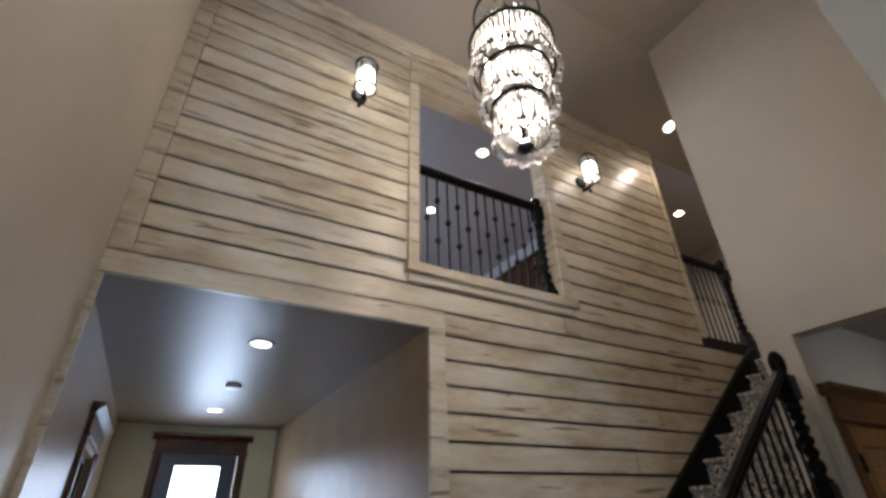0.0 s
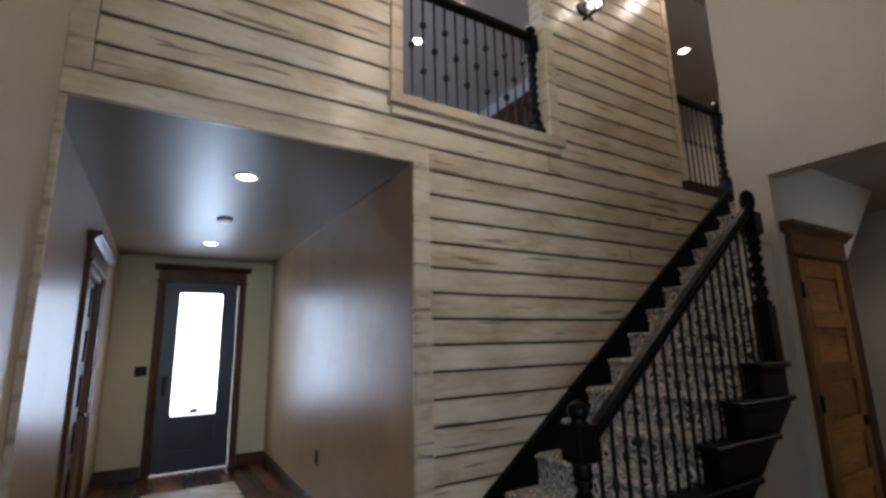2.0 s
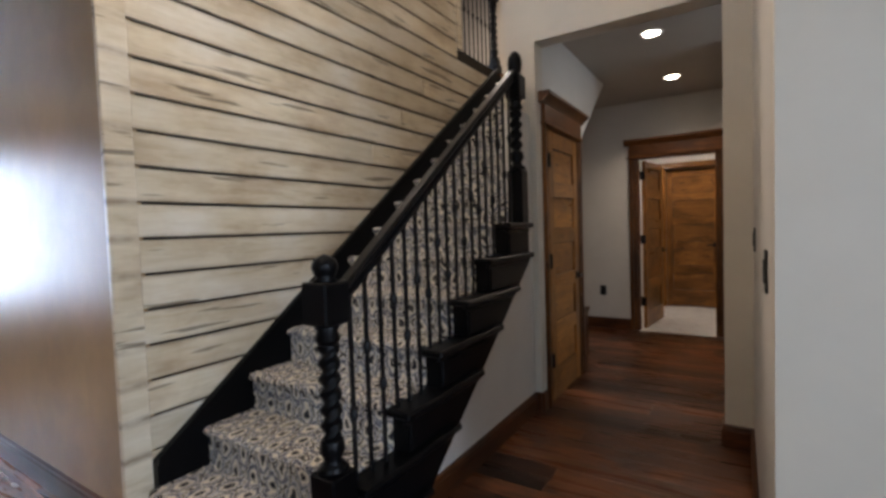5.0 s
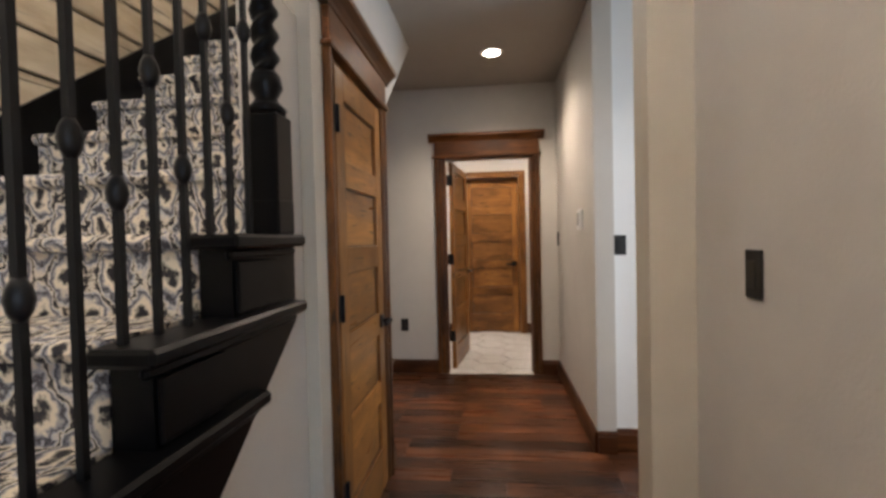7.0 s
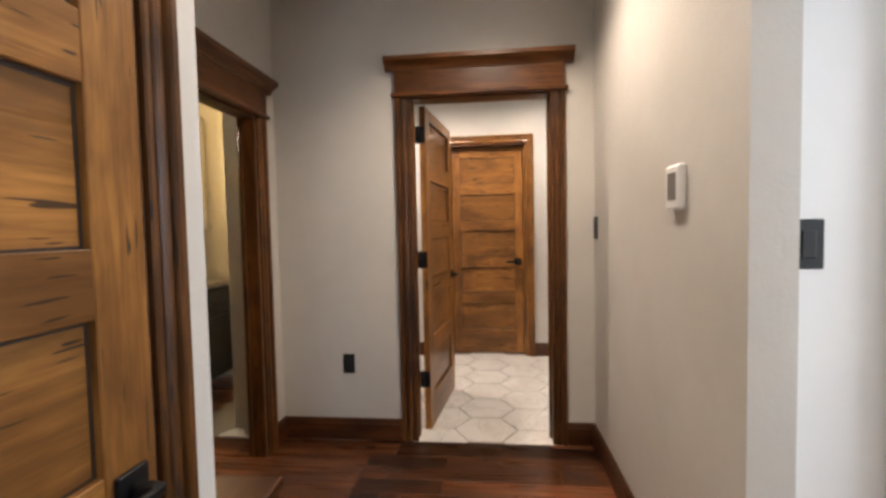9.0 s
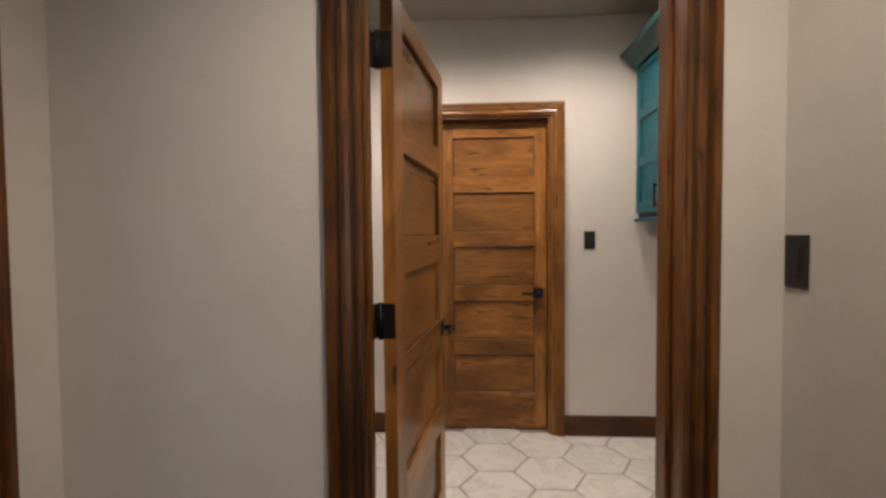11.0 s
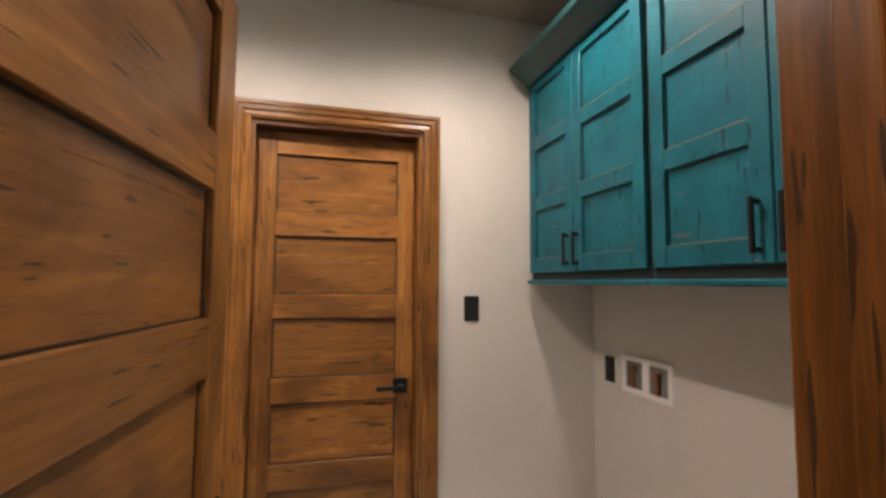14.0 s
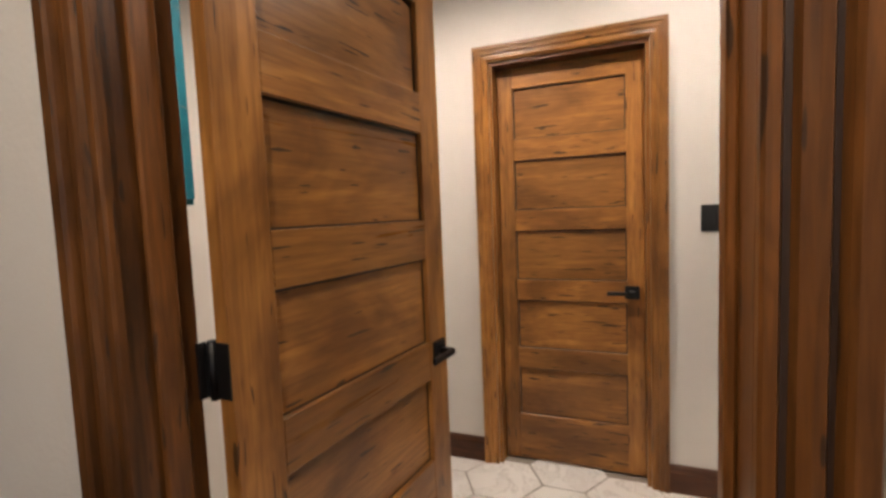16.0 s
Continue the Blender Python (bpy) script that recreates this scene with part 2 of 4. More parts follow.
WHITEBEAD = material("white_corner_paint", rough=0.5, build=paint((0.80, 0.80, 0.79), 0.5, 0.03, 0.03))
SHIP = material("whitewashed_board", rough=0.30, build=shiplap_build)
GAP = material("shadow_gap_wood", (0.030, 0.022, 0.015), 0.9)
FLOORW = material("dark_walnut_plank", rough=0.3, build=wood((0.012, 0.0045, 0.003), (0.185, 0.062, 0.022), "y", 0.27, 0.85, wear=0.3))
INLAYW = material("pale_oak_inlay", rough=0.4, build=wood((0.30, 0.21, 0.13), (0.52, 0.41, 0.29), "x", 0.42, 0.28, wear=0.0))
ALDER = material("knotty_alder", rough=0.38, build=wood((0.090, 0.0315, 0.0075), (0.420, 0.187, 0.046), "z", 0.29, 0.16, wear=0.92, cut=0.685))
ALDERX = material("knotty_alder_rail", rough=0.38, build=wood((0.090, 0.0315, 0.0075), (0.420, 0.187, 0.046), "x", 0.29, 0.20, wear=0.92, cut=0.685))
PALEZ = material("pale_alder", rough=0.4, build=wood((0.26, 0.145, 0.075), (0.52, 0.33, 0.20), "z", 0.4, wear=0.4))
PALEX = material("pale_alder_rail", rough=0.4, build=wood((0.26, 0.145, 0.075), (0.52, 0.33, 0.20), "x", 0.4, wear=0.4))
TRIMZ = material("stained_trim_upright", rough=0.36, build=wood((0.014, 0.0045, 0.0015), (0.225, 0.086, 0.021), "z", 0.30, 0.18, wear=0.9, cut=0.675))
TRIMX = material("stained_trim_x", rough=0.36, build=wood((0.026, 0.008, 0.0026), (0.200, 0.072, 0.018), "x", 0.34, 0.15, wear=0.8, cut=0.69))
TRIMY = material("stained_trim_y", rough=0.36, build=wood((0.026, 0.008, 0.0026), (0.200, 0.072, 0.018), "y", 0.34, 0.15, wear=0.8, cut=0.69))
TRIMD = material("dark_walnut_skirting", rough=0.32, build=wood((0.014, 0.0045, 0.002), (0.125, 0.042, 0.013), "x", 0.30, 0.15, wear=0.6, cut=0.69))
# near-black brown for the strips in panel recesses and casing grooves
RECESSDARK = material("dark_recess_line", (0.022, 0.009, 0.004), 0.5)
TANEDGE = material("worn_bare_edge", (0.19, 0.14, 0.09), 0.6)
# near-black teal: painted shade in gaps and recesses, and glaze on panel edges
BLACKEDGE = material("dark_teal_glaze_shade", (0.006, 0.016, 0.017), 0.6)
def low_gloss(nt, b):
    b.inputs["Specular IOR Level"].default_value = 0.14


BLACKW = material("black_lacquered_wood", (0.0022, 0.0022, 0.0026), 0.33, build=low_gloss)
IRON = material("black_iron", (0.012, 0.012, 0.013), 0.42, 0.6)
PLATE = material("black_switch_plate", (0.006, 0.006, 0.006), 0.55)
BLUEDOOR = material("slate_blue_door_paint", rough=0.32, build=paint((0.025, 0.032, 0.055), 0.32, 0.25, 0.05))
CARPET = material("ogee_carpet", rough=0.95, build=carpet_build)
TEAL = material("distressed_teal_paint", rough=0.48, build=teal_build)
TEALDK = material("teal_paint_dark_glaze", rough=0.4, build=paint((0.012, 0.055, 0.058), 0.4, 0.4, 0.1))
TILE = material("marble_hex_tile", rough=0.28, build=tile_build)
GROUT = material("grey_grout", (0.27, 0.235, 0.19), 0.9)
FROST = material("frosted_glass", (0.95, 0.97, 1.0), 0.45, build=glass_build)
CRYSTAL = material("cut_crystal", (1, 1, 1), 0.02, build=glass_build)
DAYGLOW = material("daylight_outside", (0.8, 0.85, 0.9), 0.9, build=glow((0.86, 0.92, 1.0), 2.6))
BULB = material("lit_bulb", (1, 1, 1), 0.5, build=glow((1.0, 0.92, 0.84), 12.0))
CANGLOW = material("lit_can_lens", (1, 1, 1), 0.5, build=glow((1.0, 0.90, 0.78), 14.0))
SOFTBULB = material("lit_candle_bulb", (1, 1, 1), 0.5, build=glow((1.0, 0.93, 0.85), 3.6))
WHITE = material("white_plastic", (0.78, 0.77, 0.75), 0.4)
COPPER = material("copper_pipe", (0.32, 0.15, 0.10), 0.4, 0.6)
GREYPLASTIC = material("grey_screen", (0.16, 0.16, 0.15), 0.3)
GRANITE = material("speckled_granite", rough=0.15, build=granite_build)
BLACKCAB = material("black_painted_cabinet", (0.018, 0.017, 0.017), 0.4)
CREAM = material("cream_cabinet_paint", (0.70, 0.62, 0.45), 0.45)
STEEL = material("brushed_nickel", (0.55, 0.53, 0.5), 0.3, 1.0)

# ---- helpers for meshes ----


def bm_box(bm, x0, y0, z0, x1, y1, z1, bevel=0.0):
    vs = bmesh.ops.create_cube(bm, size=1.0)["verts"]
    for v in vs:
        v.co = ((x0 + x1) / 2 + v.co.x * (x1 - x0), (y0 + y1) / 2 + v.co.y * (y1 - y0), (z0 + z1) / 2 + v.co.z * (z1 - z0))
    if bevel:
        es = list({e for v in vs for e in v.link_edges})
        bmesh.ops.bevel(bm, geom=es, offset=bevel, segments=1, affect="EDGES")
    return bm


def boxes(*items, bevel=0.0):
    bm = bmesh.new()
    for it in items:
        bm_box(bm, *it, bevel=bevel)
    return bm


def lathe(rings, seg=16, cx=0.0, cy=0.0, close=True):
    """Rings of (radius, z) turned round the upright axis."""
    bm = bmesh.new()
    rows = []
    for r, z in rings:
        rows.append([bm.verts.new((cx + r * math.cos(2 * math.pi * i / seg), cy + r * math.sin(2 * math.pi * i / seg), z)) for i in range(seg)])
    for a, b in zip(rows, rows[1:]):
        for i in range(seg):
            f = bm.faces.new((a[i], a[(i + 1) % seg], b[(i + 1) % seg], b[i]))
            f.smooth = True
    if close:
        bm.faces.new(reversed(rows[0]))
        bm.faces.new(rows[-1])
    return bm


def prism(pts, axis, lo, hi):
    """A flat outline pushed along an axis: 'y' takes (x, z), 'x' takes (y, z), 'z' takes (x, y)."""
    bm = bmesh.new()

    def at(p, d):
        return {"y": (p[0], d, p[1]), "x": (d, p[0], p[1]), "z": (p[0], p[1], d)}[axis]
    a = [bm.verts.new(at(p, lo)) for p in pts]
    b = [bm.verts.new(at(p, hi)) for p in pts]
    bm.faces.new(a)
    bm.faces.new(reversed(b))
    for i in range(len(pts)):
        j = (i + 1) % len(pts)
        bm.faces.new((a[i], b[i], b[j], a[j]))
    bmesh.ops.recalc_face_normals(bm, faces=bm.faces)
    return bm


def mesh_of(name, bm, mat):
    me = bpy.data.meshes.new(name)
    bm.to_mesh(me)
    bm.free()
    me.materials.append(mat)
    return me


def part(name, bm, mat, parent=None, label=""):
    ob = new(name, mesh_of(name, bm, mat) if isinstance(bm, bmesh.types.BMesh) else bm)
    if parent is not None:
        ob.parent = parent
    return tagged(ob, label)


def thing(name, label, category, m=None, group="", kind=""):
    ob = new(name)
    if m is not None:
        ob.matrix_world = m
    return tagged(ob, label, category, group, kind)


def structure(name, bm, mat, label, category="wall"):
    return tagged(part(name, bm, mat), label, category, kind="structure")

# ---- the large structure ----
FT = 5.65   # foyer ceiling
LT = 5.27   # loft ceiling
HC, CC = 2.598, 2.72  # entry hall and corridor ceilings
YS = 4.145  # face of the boards
wall_north = structure("wall_north", boxes(
    (0.43, 4.165, 2.65, 2.095, 4.30, LT), (2.33, 4.165, 0, 5.20, 4.30, 2.65), (2.095, 4.165, 2.65, 3.42, 4.30, 2.985),
    (2.095, 4.165, 4.765, 3.42, 4.30, LT), (3.42, 4.165, 2.65, 5.20, 4.30, LT), (5.20, 4.165, 0, 6.40, 4.30, 2.97)), GAP,
    "two-storey wall of whitewashed distressed shiplap boards beside the stairs")
structure("wall_hall_east", boxes((2.19, 4.166, 0, 2.33, 8.43, HC)), HALL, "glossy bronze-glazed plaster wall of the entry hall")
structure("wall_hall_west", boxes((0.25, 4.166, 0, 0.40, 5.95, HC), (0.25, 6.95, 0, 0.40, 8.43, HC), (0.25, 5.95, 2.06, 0.40, 6.95, HC)), HALL,
          "glossy bronze-glazed plaster wall with a cased doorway")
structure("wall_hall_north", boxes((0.25, 8.43, 0, 0.90, 8.57, HC), (1.79, 8.43, 0, 2.33, 8.57, HC), (0.90, 8.43, 2.28, 1.79, 8.57, HC)), HALLEND,
          "pale olive wall round the front door")
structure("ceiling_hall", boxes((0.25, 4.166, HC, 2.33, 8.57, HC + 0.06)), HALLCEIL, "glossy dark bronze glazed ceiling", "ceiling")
structure("wall_foyer_west", boxes((0.28, 2.5, 0, 0.43, 4.165, FT)), FOYER, "tall plain taupe plaster wall")
structure("wall_foyer_east", boxes((4.356, 3.103, 0, 4.50, 3.33, FT), (4.356, 1.872, 2.542, 4.50, 3.103, FT), (4.356, 1.872, 0, 4.50, 2.012, 2.542)), FOYER,
          "tall plain taupe plaster wall with a square opening to the corridor")
structure("wall_foyer_south", boxes((2.677, 1.732, 0, 4.356, 1.872, FT), (4.356, 1.732, 0, 4.78, 1.872, CC)), WALL, "plain greige plaster wall beside the corridor opening")
structure("wall_stub", boxes((2.537, -3.0, 0, 2.677, 1.872, FT)), FOYER, "plain plaster wall lit by daylight")
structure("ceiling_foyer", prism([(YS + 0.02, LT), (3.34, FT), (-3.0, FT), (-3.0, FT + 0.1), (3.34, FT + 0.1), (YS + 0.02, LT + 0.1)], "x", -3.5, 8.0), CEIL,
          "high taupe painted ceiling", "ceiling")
structure("wall_stair_south", prism([(4.50, 0), (5.30, 0), (5.30, 2.10), (6.20, 2.83), (8.0, 2.83), (8.0, FT), (4.50, FT)], "y", 3.245, 3.33), FOYER, "plain taupe wall along the upper stairs")
structure("wall_stair_end", boxes((8.0, 3.25, 2.8, 8.1, 9.0, LT)), FOYER, "plain wall at the end of the upper landing")
# loft behind the shiplap wall
structure("floor_loft", boxes((0.25, 4.30, 2.65, 8.0, 9.0, 3.0), (6.10, 3.33, 2.80, 8.0, 4.30, 3.0)), TRIMY, "dark wooden floor of the loft", "floor")
structure("ceiling_loft", boxes((0.25, 4.165, LT, 8.0, 9.0, LT + 0.1)), LOFTP, "painted loft ceiling with round lights", "ceiling")
structure("wall_loft_north", boxes((0.25, 9.0, 2.65, 8.1, 9.1, LT)), LOFTP, "plain grey loft wall")
# opening added only to hold the unseen loft fill lamp
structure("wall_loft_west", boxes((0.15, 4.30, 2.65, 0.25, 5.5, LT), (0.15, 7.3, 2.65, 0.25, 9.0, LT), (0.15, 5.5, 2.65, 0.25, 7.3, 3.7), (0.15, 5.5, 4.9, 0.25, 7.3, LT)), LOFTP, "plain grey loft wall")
structure("wall_loft_east", boxes((5.25, 4.9, 3.0, 5.35, 6.10, LT), (5.25, 7.50, 3.0, 5.35, 9.0, LT), (5.25, 6.10, 5.08, 5.35, 7.50, LT)), LOFTP, "plain grey loft wall with a wooden door")
# living room behind, which closes the place and holds the tall windows
structure("wall_living_west", boxes((-3.65, -3.0, 0, -3.5, -1.1, FT), (-3.65, 1.5, 0, -3.5, 4.3, FT), (-3.65, -1.1, 0, -3.5, 1.5, 0.5), (-3.65, -1.1, 3.0, -3.5, 1.5, FT)), FOYER, "plain plaster wall with a tall window")
structure("wall_living_north", boxes((-3.5, 2.5, 0, 0.28, 2.65, FT)), FOYER, "plain plaster wall")
# unseen south opening, added for the daylight fill lamp
structure("wall_living_south", boxes((-3.65, -3.15, 0, -1.1, -3.0, FT), (1.3, -3.15, 0, 2.677, -3.0, FT), (-1.1, -3.15, 0, 1.3, -3.0, 0.6), (-1.1, -3.15, 3.2, 1.3, -3.0, FT)), FOYER, "plain plaster wall")
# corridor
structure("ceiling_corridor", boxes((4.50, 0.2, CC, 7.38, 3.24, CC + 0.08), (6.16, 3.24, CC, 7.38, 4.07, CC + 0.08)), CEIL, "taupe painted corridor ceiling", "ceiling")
structure("wall_closet", prism([(4.50, 0), (4.53, 0), (4.53, 2.01), (5.262, 2.01), (5.262, 0), (5.43, 0), (5.43, 2.04), (6.28, CC), (4.50, CC)], "y", 3.103, 3.24), WALL,
          "greige closet wall whose end follows the stairs above")
structure("wall_closet_end", boxes((5.30, 3.24, 0, 5.43, 4.0, 2.04)), WALL, "greige closet end wall")
structure("soffit_stair", prism([(5.43, 2.04), (6.42, 2.832), (6.20, 2.832), (5.30, 2.11)], "y", 3.24, 4.0), WALL, "sloped greige plaster underside of the stairs", "soffit")
structure("wall_alcove_north", prism([(5.43, 0), (6.30, 0), (6.30, 1.94), (7.01, 1.94), (7.01, 0), (7.244, 0), (7.244, CC), (6.15, CC), (5.43, 2.10)], "y", 3.80, 3.90), WALL, "greige wall with the bathroom doorway")
structure("wall_corridor_end", boxes((7.245, 1.77, 0, 7.38, 2.125, CC), (7.245, 2.985, 0, 7.38, 4.07, CC), (7.245, 2.125, 2.065, 7.38, 2.985, CC)), WALL,
          "greige plaster wall with the laundry doorway")
structure("wall_corridor_south", boxes((5.645, 1.80, 0, 7.245, 1.91, CC)), WALL, "greige plaster wall with a thermostat")
structure("wall_side_hall", boxes((5.69, 1.485, 0, 5.81, 1.80, CC), (5.69, 0.2, 0, 5.81, 0.785, CC), (5.69, 0.785, 2.455, 5.81, 1.485, CC)), WHITEBEAD, "pale wall with the glazed pantry door")
structure("wall_side_west", boxes((4.68, 0.2, 0, 4.78, 1.732, CC)), WALL, "plain greige side hall wall")
structure("wall_side_south", boxes((4.68, 0.1, 0, 4.94, 0.2, CC), (5.50, 0.1, 0, 7.38, 0.2, CC), (4.94, 0.1, 0, 5.50, 0.2, 0.9), (4.94, 0.1, 2.2, 5.50, 0.2, CC)), WALL, "plain greige side hall wall")
# laundry
structure("wall_laundry_south", boxes((7.38, 1.14, 0, 9.30, 1.268, CC)), WALL, "greige plaster laundry wall")
structure("wall_laundry_east", boxes((9.122, 1.268, 0, 9.30, 2.153, CC), (9.122, 2.901, 0, 9.30, 4.4, CC), (9.122, 2.153, 2.10, 9.30, 2.901, CC)), WALL, "greige plaster laundry wall with a wooden door")
structure("wall_laundry_north", boxes((7.38, 4.10, 0, 9.30, 4.19, CC)), WALL, "greige plaster laundry wall")
structure("wall_laundry_west", boxes((7.345, 4.07, 0, 7.38, 4.19, CC)), WALL, "greige plaster laundry wall")
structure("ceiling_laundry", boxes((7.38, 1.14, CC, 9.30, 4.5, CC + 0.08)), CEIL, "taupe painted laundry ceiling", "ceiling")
structure("wall_behind_door", boxes((9.30, 2.0, 0, 9.36, 3.2, CC)), WALL, "plain wall closing the far doorway")
# bathroom beyond the alcove
structure("wall_bath_east", boxes((8.45, 4.19, 0, 8.55, 5.30, 2.60)), CREAM, "warm lit bathroom wall")
structure("wall_bath_north", boxes((5.5, 5.30, 0, 8.55, 5.40, 2.60)), CREAM, "warm lit bathroom wall")
structure("wall_bath_west", boxes((5.4, 4.31, 0, 5.5, 5.40, 2.60)), CREAM, "warm lit bathroom wall")
structure("ceiling_bath", boxes((6.42, 3.901, 2.60, 7.244, 4.07, 2.645), (6.42, 4.07, 2.60, 8.55, 4.31, 2.645), (5.4, 4.31, 2.60, 8.55, 5.40, 2.645)), CREAM, "warm lit bathroom ceiling", "ceiling")
# floors
floor = structure("floor", boxes((-3.5, -3.0, -0.08, 2.677, 2.5, -0.012), (0.25, 2.5, -0.08, 2.33, 8.6, -0.012), (2.33, 2.5, -0.08, 7.225, 4.3, -0.012), (2.677, 1.73, -0.08, 7.225, 2.5, -0.012), (4.68, 0.1, -0.08, 7.225, 1.73, -0.012), (5.4, 4.3, -0.08, 8.55, 5.4, -0.012)), FLOORW, "dark walnut plank floor", "floor")
floor_laundry = structure("floor_laundry", boxes((7.226, 1.2, -0.08, 9.30, 4.5, -0.006)), GROUT, "large hexagonal pale marble tiles with grey grout", "floor")
tagged(part("ground", boxes((-60, -60, -0.6, 60, 60, -0.5)), GROUT), "plain ground outside the house", "ground", kind="structure")
tagged(part("backdrop", boxes((0.3, 9.25, -0.2, 2.4, 9.27, 2.9)), DAYGLOW), "bright overcast daylight outside the front door", "backdrop", kind="structure")
structure("wall_pantry", boxes((7.0, 0.3, 0.0, 7.02, 1.76, 2.6)), WHITEBEAD, "pale pantry wall behind the glazed door")


def baseboard(x0, y0, x1, y1):
    """A stepped skirting along a wall, with the room on its right-hand side."""
    L = math.hypot(x1 - x0, y1 - y0)
    ang = math.degrees(math.atan2(y1 - y0, x1 - x0))
    bm = prism([(0, 0), (-0.018, 0), (-0.018, 0.098), (-0.013, 0.108), (-0.013, 0.122), (-0.006, 0.132), (0, 0.132)], "x", 0, L)
    ob = part("baseboard", bm, TRIMD)
    ob.matrix_world = pose(x0, y0, 0, 0, 0, ang)
    return tagged(ob, "dark stained wooden baseboard", "baseboard", kind="structure")


# each runs so that the room is on its right-hand side
for run in ((2.19, 8.43, 2.19, 4.17), (0.40, 4.17, 0.40, 5.85), (0.40, 7.05, 0.40, 8.43), (0.40, 8.43, 0.83, 8.43), (1.86, 8.43, 2.19, 8.43),
            (2.98, 3.15, 4.356, 3.15), (4.356, 3.15, 4.356, 3.103), (4.356, 3.103, 4.435, 3.103), (5.335, 3.103, 5.43, 3.103), (5.43, 3.103, 5.43, 3.80), (5.43, 3.80, 6.21, 3.80), (7.10, 3.80, 7.245, 3.80),
            (7.245, 3.80, 7.245, 3.052), (7.245, 2.094, 7.245, 1.91), (7.245, 1.91, 5.645, 1.91), (5.645, 1.91, 5.645, 1.80), (5.69, 1.80, 5.69, 1.575),
            (4.78, 1.732, 4.78, 1.872), (4.78, 1.872, 4.50, 1.872), (4.50, 2.012, 4.356, 2.012), (4.356, 2.012, 4.356, 1.872), (4.356, 1.872, 2.537, 1.872),
            (2.537, 1.872, 2.537, -3.0), (0.43, 2.5, 0.43, 4.14), (9.122, 4.10, 9.122, 2.977), (9.122, 2.077, 9.122, 1.268), (9.122, 1.268, 7.38, 1.268)):
    baseboard(*run)

# ---- doors and casings ----


def casing(name, label, m, w, h, head="crown", cw=0.095, mz=None, mx=None, far=None):
    """A stained door casing round an opening w wide and h high; the wall's face is y = 0 and the room lies towards -y."""
    ob = thing(name, label, "door casing", m, kind="structure")
    mz, mx = mz or TRIMZ, mx or TRIMX
    f = cw / 0.098
    prof = [(0, 0), (0, -0.014), (0.012, -0.020), (0.030, -0.016), (0.036, -0.024), (cw - 0.022, -0.024), (cw - 0.018, -0.030), (cw, -0.030), (cw, 0)] if head != "crown" else [
        (p * f, q) for p, q in ((0, 0), (0, -0.012), (0.004, -0.016), (0.016, -0.017), (0.020, -0.010), (0.026, -0.009), (0.032, -0.018), (0.044, -0.021), (0.056, -0.020),
                                    (0.060, -0.012), (0.065, -0.012), (0.069, -0.025), (0.074, -0.030), (0.094, -0.030), (0.098, -0.026), (0.098, 0))]
    far = far or cw   # width of the second side
    def loft(name, rows, mat):
        bm = bmesh.new()
        vs = [[bm.verts.new(c) for c in row] for row in rows]
        n = len(prof)
        for i in range(n):
            bm.faces.new((vs[0][i], vs[1][i], vs[1][(i + 1) % n], vs[0][(i + 1) % n]))
        bm.faces.new(vs[0])
        bm.faces.new(reversed(vs[1]))
        bmesh.ops.recalc_face_normals(bm, faces=bm.faces)
        part(name, bm, mat, ob)

    mitre = 0.0 if head == "crown" else 1.0
    loft("side_casing", [[(-p, q, 0) for p, q in prof], [(-p, q, h + mitre * p) for p, q in prof]], mz)
    loft("side_casing", [[(w + p * far / cw, q, 0) for p, q in prof], [(w + p * far / cw, q, h + mitre * p) for p, q in prof]], mz)
    if head == "crown":
        # a thin dark strip along each groove of the profile
        for p0, p1, q in ((0.0195, 0.0265, -0.0112), (0.0595, 0.0655, -0.0132)):
            for x0, x1 in ((-p1 * f, -p0 * f), (w + p0 * far / 0.098, w + p1 * far / 0.098)):
                part("dark_groove_line", boxes((x0, q, 0.002, x1, q + 0.003, h - 0.002)), RECESSDARK, ob, "thin dark line in the groove")
        part("head_bead", boxes((-cw - 0.018, -0.042, h, w + far + 0.018, 0, h + 0.022), bevel=0.005), mx, ob)
        part("frieze", boxes((-cw, -0.030, h + 0.022, w + far, 0, h + 0.150), bevel=0.003), mx, ob)
        cr = prism([(0, h + 0.150), (-0.034, h + 0.150), (-0.040, h + 0.165), (-0.055, h + 0.180), (-0.078, h + 0.195), (-0.082, h + 0.198), (-0.082, h + 0.222), (0, h + 0.222)], "x", -cw - 0.05, w + far + 0.05)
        part("crown", cr, mx, ob)
    else:
        loft("head_casing", [[(-p, q, h + p) for p, q in prof], [(w + p, q, h + p) for p, q in prof]], mx)
    return ob


def jamb(m, w, h, depth, mat=None):
    """The lining of a doorway and its stops."""
    ob = thing("door_jamb", "stained wooden door lining", "door jamb", m, kind="structure")
    mat = mat or TRIMZ
    part("side_lining", boxes((0.0005, 0.001, 0, 0.019, depth, h - 0.019)), mat, ob)
    part("side_lining", boxes((w - 0.019, 0.001, 0, w - 0.0005, depth, h - 0.019)), mat, ob)
    part("stop", boxes((0.0195, depth * 0.70, 0, 0.031, depth * 0.90, h - 0.032), bevel=0.002), mat, ob)
    part("stop", boxes((w - 0.031, depth * 0.70, 0, w - 0.0195, depth * 0.90, h - 0.032), bevel=0.002), mat, ob)
    part("head_lining", boxes((0.0005, 0.001, h - 0.019, w - 0.0005, depth, h - 0.0005)), TRIMX, ob)
    return ob


